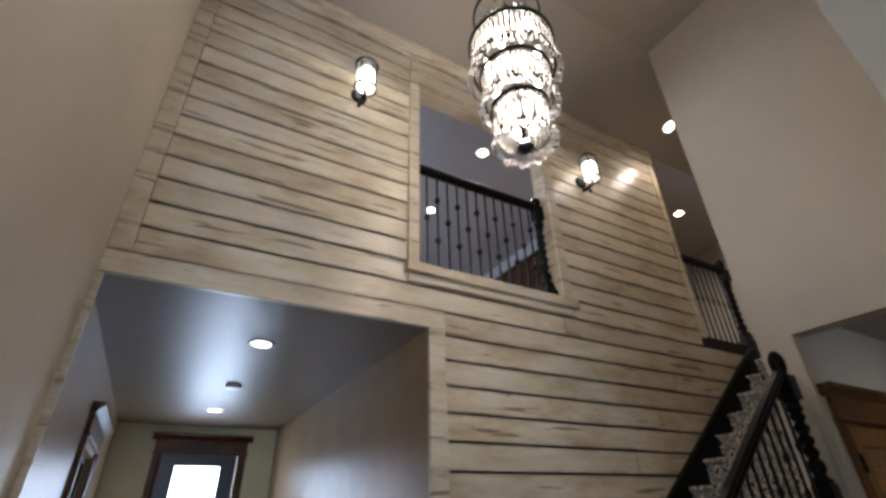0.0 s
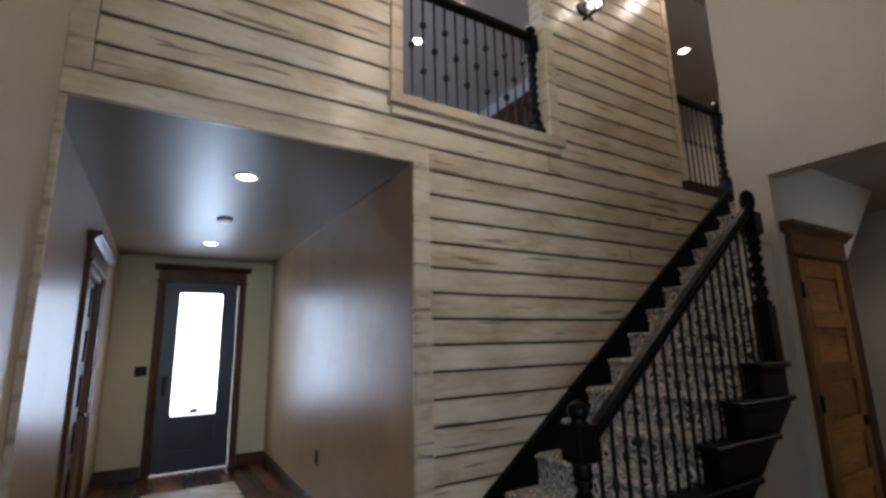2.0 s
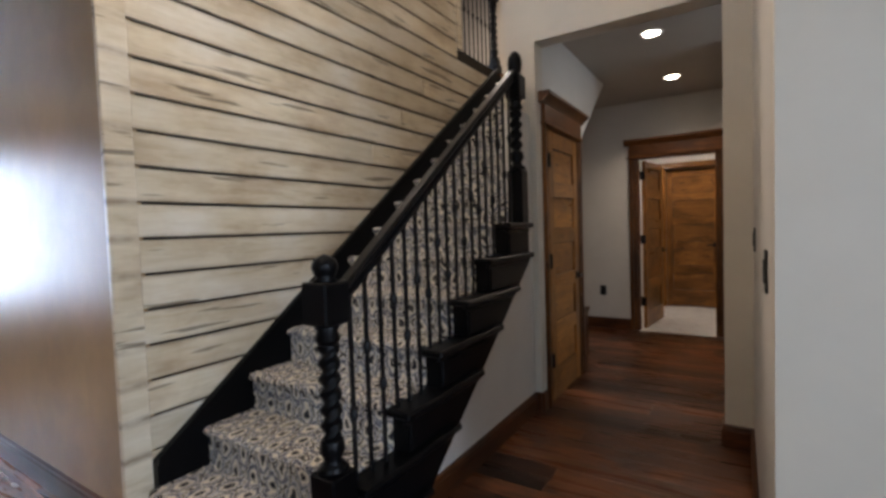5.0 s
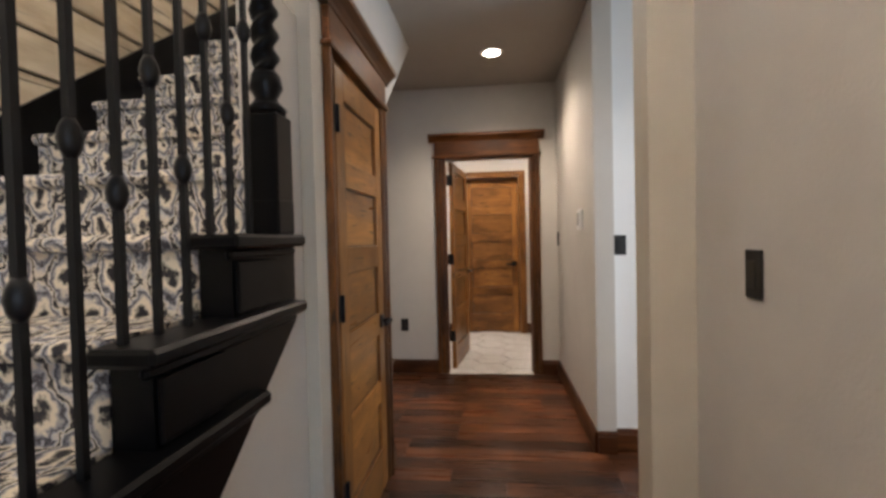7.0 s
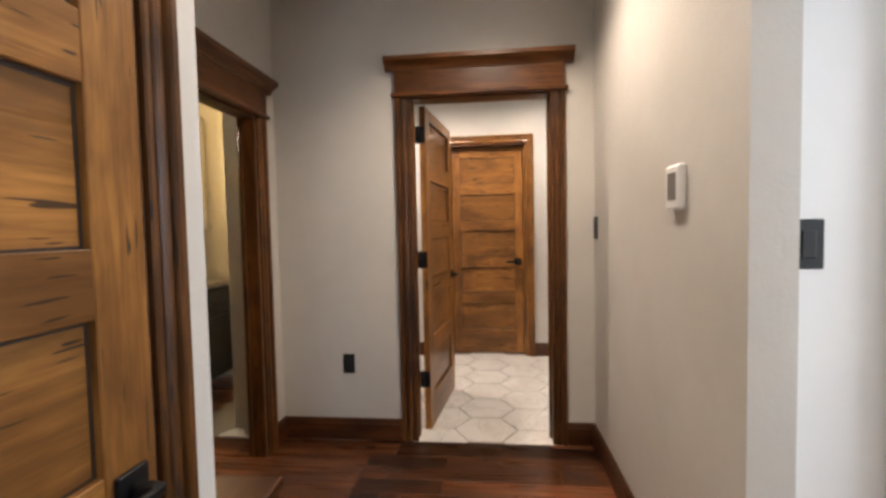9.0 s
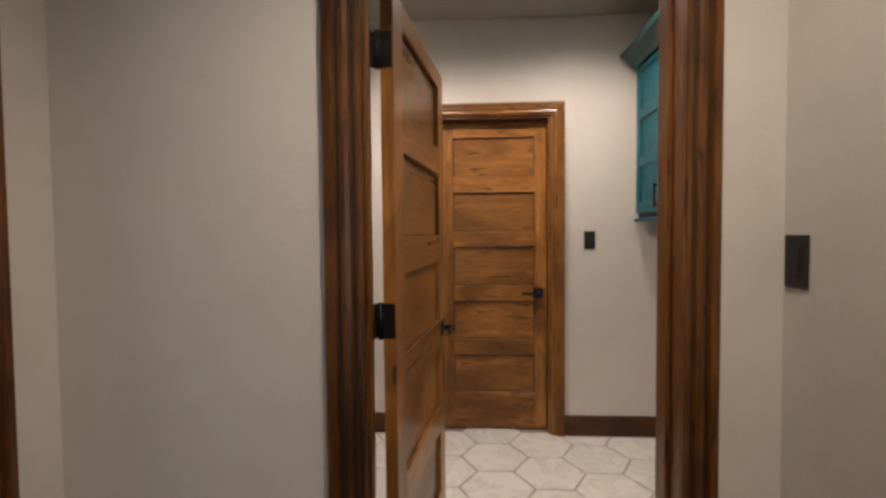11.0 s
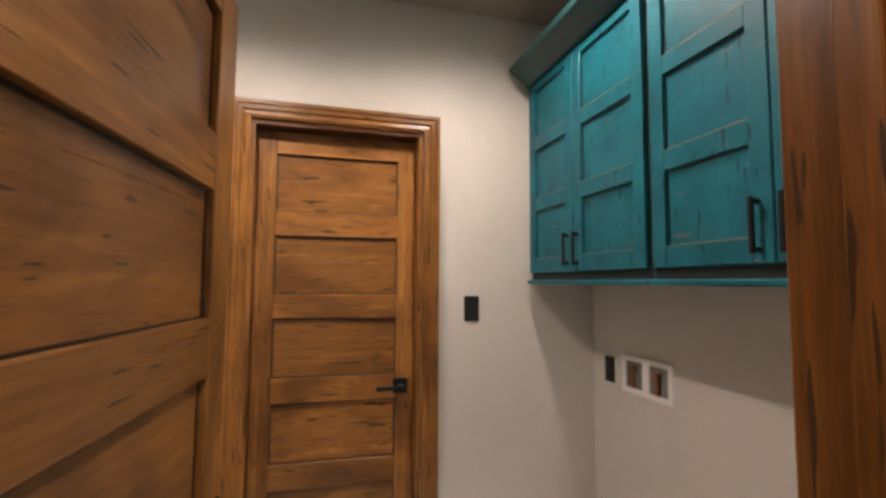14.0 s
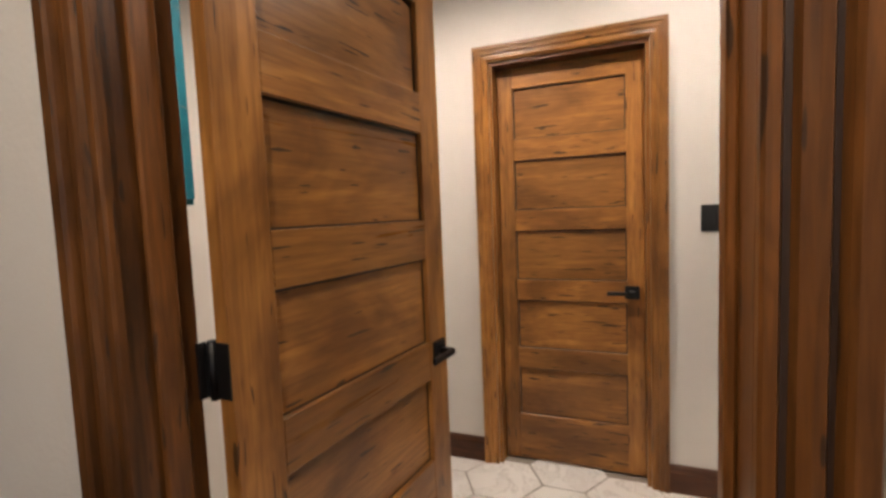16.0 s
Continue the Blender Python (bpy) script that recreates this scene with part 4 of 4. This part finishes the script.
part("body", boxes((0, 0.02, 0, 0.66, 0.365, 0.97), bevel=0.003), TEAL, c2)
for a in (0.01, 0.335):
    part("door", boxes((a, 0, 0.02, a + 0.315, 0.019, 0.95), bevel=0.003), TEAL, c2)

# ---- fittings ----


def plate(name, label, m, w=0.072, h=0.118, kind="switch"):
    """A wall plate whose face looks towards -y."""
    o = thing(name, label, "switch" if kind == "switch" else "outlet", m)
    part("plate", boxes((-w / 2, -0.007, -h / 2, w / 2, 0, h / 2), bevel=0.0025), PLATE, o)
    n = max(1, round(w / 0.07))
    for i in range(n):
        cx = (i - (n - 1) / 2) * 0.047
        if kind == "switch":
            part("rocker", boxes((cx - 0.016, -0.011, -0.033, cx + 0.016, -0.0065, 0.033), bevel=0.002), PLATE, o)
        else:
            part("socket", boxes((cx - 0.016, -0.010, 0.006, cx + 0.016, -0.0065, 0.036), bevel=0.003), PLATE, o)
            part("socket", boxes((cx - 0.016, -0.010, -0.036, cx + 0.016, -0.0065, -0.006), bevel=0.003), PLATE, o)
    return o


SOUTHWALL = lambda x, y, z: pose(x, y, z, 0, 0, 180)   # on a wall that faces +y
EASTW = lambda x, y, z: pose(x, y, z, 0, 0, -90)
plate("light_switch", "black rocker switch plate on the laundry wall", EASTW(9.122, 1.914, 1.285))
plate("outlet", "black power outlet above the baseboard", EASTW(7.245, 3.376, 0.470), kind="outlet")
plate("light_switch", "black rocker switch plate beside the laundry doorway", SOUTHWALL(7.195, 1.91, 1.270), 0.078, 0.125)
plate("light_switch", "black rocker switch plate on the pale wall", EASTW(5.69, 1.757, 1.235))
plate("light_switch", "black rocker switch plate on the greige wall", SOUTHWALL(4.025, 1.872, 1.195))
plate("light_switch", "black rocker switch plate near the wall's corner", SOUTHWALL(2.86, 1.872, 1.15))
plate("light_switch", "black double switch plate beside the front door", pose(0.745, 8.43, 1.20), 0.125)
plate("outlet", "black power outlet in the entry hall", pose(2.19, 6.05, 0.49, 0, 0, -90), kind="outlet")
plate("outlet", "black power outlet under the cabinets", SOUTHWALL(8.985, 1.268, 1.005), kind="outlet")
plate("outlet", "black dryer outlet under the cabinets", SOUTHWALL(7.86, 1.268, 0.99), 0.09, 0.115, kind="outlet")
ch = thing("door_chime", "small square door chime on the wall", "door chime", pose(0.69, 8.43, 2.28))
part("cover", boxes((-0.05, -0.03, -0.05, 0.05, 0, 0.05), bevel=0.006), HALLEND, ch)

tm = thing("thermostat", "white wall thermostat with a grey screen", "thermostat", SOUTHWALL(6.035, 1.91, 1.402))
part("case", boxes((-0.055, -0.026, -0.07, 0.055, 0, 0.07), bevel=0.008), WHITE, tm)
part("screen", boxes((-0.032, -0.0275, -0.040, 0.032, -0.0255, 0.045)), GREYPLASTIC, tm)

wb = thing("washer_outlet_box", "white recessed washing machine outlet box with copper valves", "outlet box", SOUTHWALL(8.73, 1.268, 1.012))
W, H = 0.155, 0.08
part("frame", boxes((-W, -0.012, -H, W, 0, -H + 0.022), (-W, -0.012, H - 0.022, W, 0, H), (-W, -0.0118, -H + 0.022, -W + 0.024, 0, H - 0.022), (W - 0.024, -0.0118, -H + 0.022, W, 0, H - 0.022), (-0.02, -0.0118, -H + 0.022, 0.02, 0, H - 0.022)), WHITE, wb)
for cx in (-0.075, 0.075):
    part("recess", boxes((cx - 0.056, -0.004, -H + 0.022, cx + 0.056, -0.001, H - 0.022)), GREYPLASTIC, wb)
    v = part("valve", lathe([(0.012, -0.05), (0.012, 0.02), (0.020, 0.022), (0.020, 0.035), (0.008, 0.04)], 10, cx, -0.016), COPPER, wb)


def can(x, y, z, label="recessed round ceiling light, lit", tilt=0):
    c = thing("ceiling_light", label, "ceiling light", pose(x, y, z, tilt), group="recessed ceiling lights")
    part("trim_ring", lathe([(0.062, -0.004), (0.085, -0.006), (0.088, 0.0), (0.062, 0.0)], 24, close=False), WHITE, c)
    part("lens", lathe([(0.061, -0.0035), (0.061, -0.0005)], 24), CANGLOW, c)


for x, y in ((1.32, 4.92), (1.31, 7.34)):
    can(x, y, HC)
for x, y in ((5.19, 2.49), (6.46, 2.49)):
    can(x, y, CC)
for x, y in ((3.42, 5.05), (3.43, 6.38), (6.67, 4.80)):
    can(x, y, LT)
can(5.22, 3.808, 5.432, tilt=-24.7)
can(8.25, 2.97, CC)
can(8.38, 2.00, CC)
sd = thing("smoke_detector", "round smoke detector on the hall ceiling", "smoke detector", pose(1.32, 6.15, HC))
part("cover", lathe([(0.05, -0.03), (0.062, -0.022), (0.066, 0.0)], 24), WHITE, sd)


def sconce(x):
    s = thing("wall_lantern", "lit black lantern wall sconce with frosted glass", "wall lamp", pose(x, YS, 4.43) @ Matrix.Diagonal((1.15, 1, 1.15, 1)), group="lantern sconces")
    part("backplate", lathe([(0.055, -0.0), (0.055, 0.016), (0.03, 0.024)], 16), IRON, s).matrix_local = pose(0, 0, -0.06, 90)
    part("arm", boxes((-0.012, -0.15, -0.165, 0.012, -0.01, -0.145), (-0.012, -0.15, -0.15, 0.012, -0.135, -0.10), bevel=0.003), IRON, s)
    part("scroll", lathe([(0.004, -0.22), (0.014, -0.20), (0.006, -0.17)], 8, 0, -0.10), IRON, s)
    cage = part("cage", lathe([(0.072, -0.115), (0.076, -0.110), (0.076, -0.100), (0.070, -0.100)], 20, 0, -0.145, False), IRON, s)
    part("cap", lathe([(0.078, 0.105), (0.080, 0.118), (0.060, 0.140), (0.030, 0.158), (0.012, 0.165), (0.014, 0.180), (0.004, 0.195)], 20, 0, -0.145), IRON, s)
    for a in range(4):
        t = math.pi / 4 + a * math.pi / 2
        cx, cy = 0.073 * math.cos(t), -0.145 + 0.073 * math.sin(t)
        part("bar", boxes((cx - 0.004, cy - 0.004, -0.105, cx + 0.004, cy + 0.004, 0.106)), IRON, s)
    g = part("glass", lathe([(0.062, -0.098), (0.066, 0.10)], 20, 0, -0.145, False), FROST, s, "frosted glass cylinder")
    g.visible_shadow = False
    part("bulb", lathe([(0.012, -0.06), (0.035, -0.02), (0.040, 0.02), (0.028, 0.055), (0.010, 0.07)], 14, 0, -0.145), BULB, s)
    return s


for x in (1.60, 3.895):
    sconce(x)

# ---- chandelier ----
chan = thing("chandelier", "tiered crystal chandelier with dark metal rings, lit", "chandelier", pose(2.19, 3.05, 0))
TIERS = ((0.158, 3.50, 0.20), (0.205, 3.76, 0.21), (0.255, 4.03, 0.22), (0.210, 4.33, 0.22))
part("stem", lathe([(0.012, 3.20), (0.012, 5.62)], 8), IRON, chan)
part("canopy", lathe([(0.02, 5.56), (0.07, 5.60), (0.08, 5.648)], 20), IRON, chan)
part("hub", lathe([(0.006, 3.18), (0.05, 3.21), (0.03, 3.25)], 12), IRON, chan)
rod = mesh_of("crystal_rod", lathe([(0.007, -0.15), (0.0092, -0.14), (0.0092, 0.14), (0.006, 0.15)], 6), CRYSTAL)
drop = mesh_of("crystal_drop", lathe([(0.002, -0.030), (0.017, -0.012), (0.017, 0.006), (0.004, 0.022)], 7), CRYSTAL)
bulb = mesh_of("bulb", lathe([(0.008, -0.04), (0.020, -0.01), (0.018, 0.02), (0.003, 0.055)], 10), SOFTBULB)
for r, z, h in TIERS:
    ring = part("ring", lathe([(r - 0.005, z - 0.012), (r + 0.006, z - 0.012), (r + 0.006, z + 0.012), (r - 0.005, z + 0.012), (r - 0.005, z - 0.012)], 40, close=False), IRON, chan, "dark metal ring")
    for a in range(4):
        t = a * math.pi / 2 + 0.4
        part("spoke", boxes((0.0, -0.005, z - 0.005, r - 0.004, 0.005, z + 0.005)), IRON, ring).matrix_local = pose(0, 0, 0, 0, 0, math.degrees(t))
    n = round(r * 200)
    for i in range(n):
        a = 2 * math.pi * i / n
        o = part("crystal_rod", rod, None, ring)
        o.matrix_local = pose((r - 0.016) * math.cos(a), (r - 0.016) * math.sin(a), z - 0.012 - h * 0.5, 0, 0, math.degrees(a)) @ Matrix.Diagonal((1, 1, h / 0.31, 1))
        d = part("crystal_drop", drop, None, ring)
        d.matrix_local = pose((r + 0.004) * math.cos(a + 0.05), (r + 0.004) * math.sin(a + 0.05), z - h - 0.035 - 0.012 * (i % 3), 0, 0, math.degrees(a))
    for i in range(6):
        a = 2 * math.pi * i / 6 + r
        b = part("bulb", bulb, None, ring)
        b.matrix_local = pose(r * 0.6 * math.cos(a), r * 0.6 * math.sin(a), z - h * 0.45)

# ---- low bench in the alcove under the stairs ----
bench = thing("bench", "low dark stained wooden bench under the stairs", "bench", pose(5.452, 3.205, 0))
part("seat", boxes((0, -0.012, 0.452, 0.482, 0.575, 0.487), bevel=0.006), TRIMD, bench)
part("front_panel", boxes((0.05, 0.006, 0.09, 0.42, 0.022, 0.40), bevel=0.003), TRIMD, bench)
for a in (0.0, 0.42):
    part("side_panel", boxes((a, 0.0, 0.004, a + 0.05, 0.565, 0.4515), bevel=0.003), TRIMD, bench)
part("rail", boxes((0.05, 0.0005, 0.40, 0.42, 0.025, 0.4515), bevel=0.003), TRIMD, bench)
part("plinth", boxes((0.05, 0.0005, 0.004, 0.42, 0.025, 0.09), bevel=0.003), TRIMD, bench)

# ---- bathroom furniture seen through the alcove doorway ----
van = thing("vanity", "black bathroom vanity with a speckled granite top", "vanity", pose(6.75, 4.75, 0))
part("body", boxes((0, 0.0, 0.10, 1.6, 0.55, 0.84), bevel=0.004), BLACKCAB, van)
for a in (0.03, 0.55, 1.07):
    d = part("door", boxes((a, -0.02, 0.14, a + 0.48, 0.0, 0.60), (a, -0.02, 0.63, a + 0.48, 0.0, 0.82), bevel=0.004), BLACKCAB, van)
    part("pull", boxes((a + 0.19, -0.045, 0.70, a + 0.29, -0.021, 0.712), bevel=0.003), IRON, d)
tagged(part("countertop", boxes((6.73, 4.72, 0.841, 8.45, 5.30, 0.88), (6.73, 5.278, 0.881, 8.45, 5.30, 0.98), bevel=0.004), GRANITE), "speckled granite vanity top", "countertop")
uc = thing("wall_cabinet", "cream painted bathroom wall cabinet", "cabinet", pose(8.07, 5.01, 1.35))
part("body", boxes((0, 0, 0, 0.365, 0.29, 0.95), bevel=0.005), CREAM, uc)
part("shelf_lip", boxes((-0.015, -0.015, -0.03, 0.38, 0.29, 0.0), bevel=0.004), CREAM, uc)
vl = thing("vanity_light", "lit nickel vanity light bar", "wall lamp", pose(7.72, 5.30, 2.13))
part("bar", boxes((-0.25, -0.05, -0.02, 0.25, 0.0, 0.02), bevel=0.005), STEEL, vl)
for a in (-0.18, 0.0, 0.18):
    part("shade", lathe([(0.035, -0.12), (0.05, -0.02), (0.03, 0.03)], 14, a, -0.09), BULB, vl)

# ---- floor planks, inlay and tiles ----
plank_meshes = {}


def plank(x0, y0, x1, y1):
    key = (round(x1 - x0, 3), round(y1 - y0, 3))
    if key not in plank_meshes:
        w, l = key
        plank_meshes[key] = mesh_of("plank", boxes((0, 0, -0.012, w, l, 0), bevel=0.0015), FLOORW)
    o = part("plank", plank_meshes[key], None, floor)
    o.location = (x0, y0, 0)


PW = 0.128


def lay(x0, y0, x1, y1, holes=()):
    x = x0
    while x < x1 - 0.01:
        xe = min(x + PW, x1)
        spans = [(y0, y1)]
        for hx0, hy0, hx1, hy1 in holes:
            if xe > hx0 + 0.002 and x < hx1 - 0.002:
                spans = [(a, min(b, hy0)) for a, b in spans] + [(max(a, hy1), b) for a, b in spans]
        for a, b in spans:
            y = a - random.choice((0.0, 0.3, 0.6, 0.9))
            while y < b - 0.01:
                l = random.choice((0.9, 1.2, 1.5, 1.8))
                s0, s1 = max(y, a), min(y + l, b)
                if s1 - s0 > 0.02:
                    plank(x + 0.0006, s0 + 0.0006, xe - 0.0006, s1 - 0.0006)
                y += l
        x = xe


INLAY = (0.862, 5.08, 1.754, 7.66)
lay(0.40, 4.15, 0.862, 8.45)
lay(0.862, 4.15, 1.754, 8.45, (INLAY,))
lay(1.754, 4.15, 2.19, 8.45)
lay(0.43, 0.9, 2.262, 4.15)
lay(2.262, 1.86, 4.50, 3.26)
lay(4.50, 1.86, 7.224, 3.2)
lay(5.44, 3.2, 7.224, 4.0)
lay(4.80, 0.9, 5.64, 1.86)
# chevron inlay
inlay = thing("floor_inlay", "pale oak chevron inlay set in the dark hall floor", "floor inlay", kind="structure")
ix0, iy0, ix1, iy1 = INLAY
half = (ix1 - ix0) / 2
mid = ix0 + half
step, rise = 0.105, 0.30
for side in (0, 1):
    y = iy0 - rise
    while y < iy1:
        xa, xb = (ix0, mid) if side == 0 else (mid, ix1)
        ya0, yb0 = (y, y + rise) if side == 0 else (y + rise, y)
        poly = [(xa, ya0 + 0.002), (xb, yb0 + 0.002), (xb, yb0 + step - 0.002), (xa, ya0 + step - 0.002)]

        def clip(ps, lim, keep):
            res = []
            for i in range(len(ps)):
                p, q = ps[i], ps[(i + 1) % len(ps)]
                pin, qin = keep(p[1], lim), keep(q[1], lim)
                if pin:
                    res.append(p)
                if pin != qin:
                    u = (lim - p[1]) / (q[1] - p[1])
                    res.append((p[0] + u * (q[0] - p[0]), lim))
            return res
        poly = clip(poly, iy0, lambda v, l: v >= l)
        poly = clip(poly, iy1, lambda v, l: v <= l) if len(poly) > 2 else poly
        if len(poly) > 2:
            part("chevron_slat", prism(poly, "z", -0.012, 0.0005), INLAYW, inlay)
        y += step
# hexagonal tiles
S = 0.20
hexa = bmesh.new()
hv = [hexa.verts.new((S * 0.970 * math.cos(math.pi / 3 * i + math.pi / 2), S * 0.970 * math.sin(math.pi / 3 * i + math.pi / 2), zz)) for zz in (-0.006, 0.0) for i in range(6)]
hexa.faces.new(hv[6:])
for i in range(6):
    hexa.faces.new((hv[i], hv[(i + 1) % 6], hv[6 + (i + 1) % 6], hv[6 + i]))
hex_mesh = mesh_of("tile", hexa, TILE)
dx, dy, EDGE = S * math.sqrt(3), S * 1.5, 7.2275
y, row = 1.35, 0
while y < 4.3:
    x = 7.42 - dx / 2 if row % 2 else 7.42
    while x < 9.25:
        if x - dx / 2 < EDGE:
            ring6 = [(x + S * 0.970 * math.cos(math.pi / 3 * i + math.pi / 2), y + S * 0.970 * math.sin(math.pi / 3 * i + math.pi / 2)) for i in range(6)]
            cutp = [(q, p) for p, q in clip([(q, p) for p, q in ring6], EDGE, lambda v, l: v >= l)]
            part("tile", prism(cutp, "z", -0.006, 0.0), TILE, floor_laundry)
        else:
            o = part("tile", hex_mesh, None, floor_laundry)
            o.location = (x, y, random.uniform(-0.0006, 0.0))
            o.rotation_euler[2] = math.pi / 3 * random.randrange(6)
        x += dx
    y += dy
    row += 1
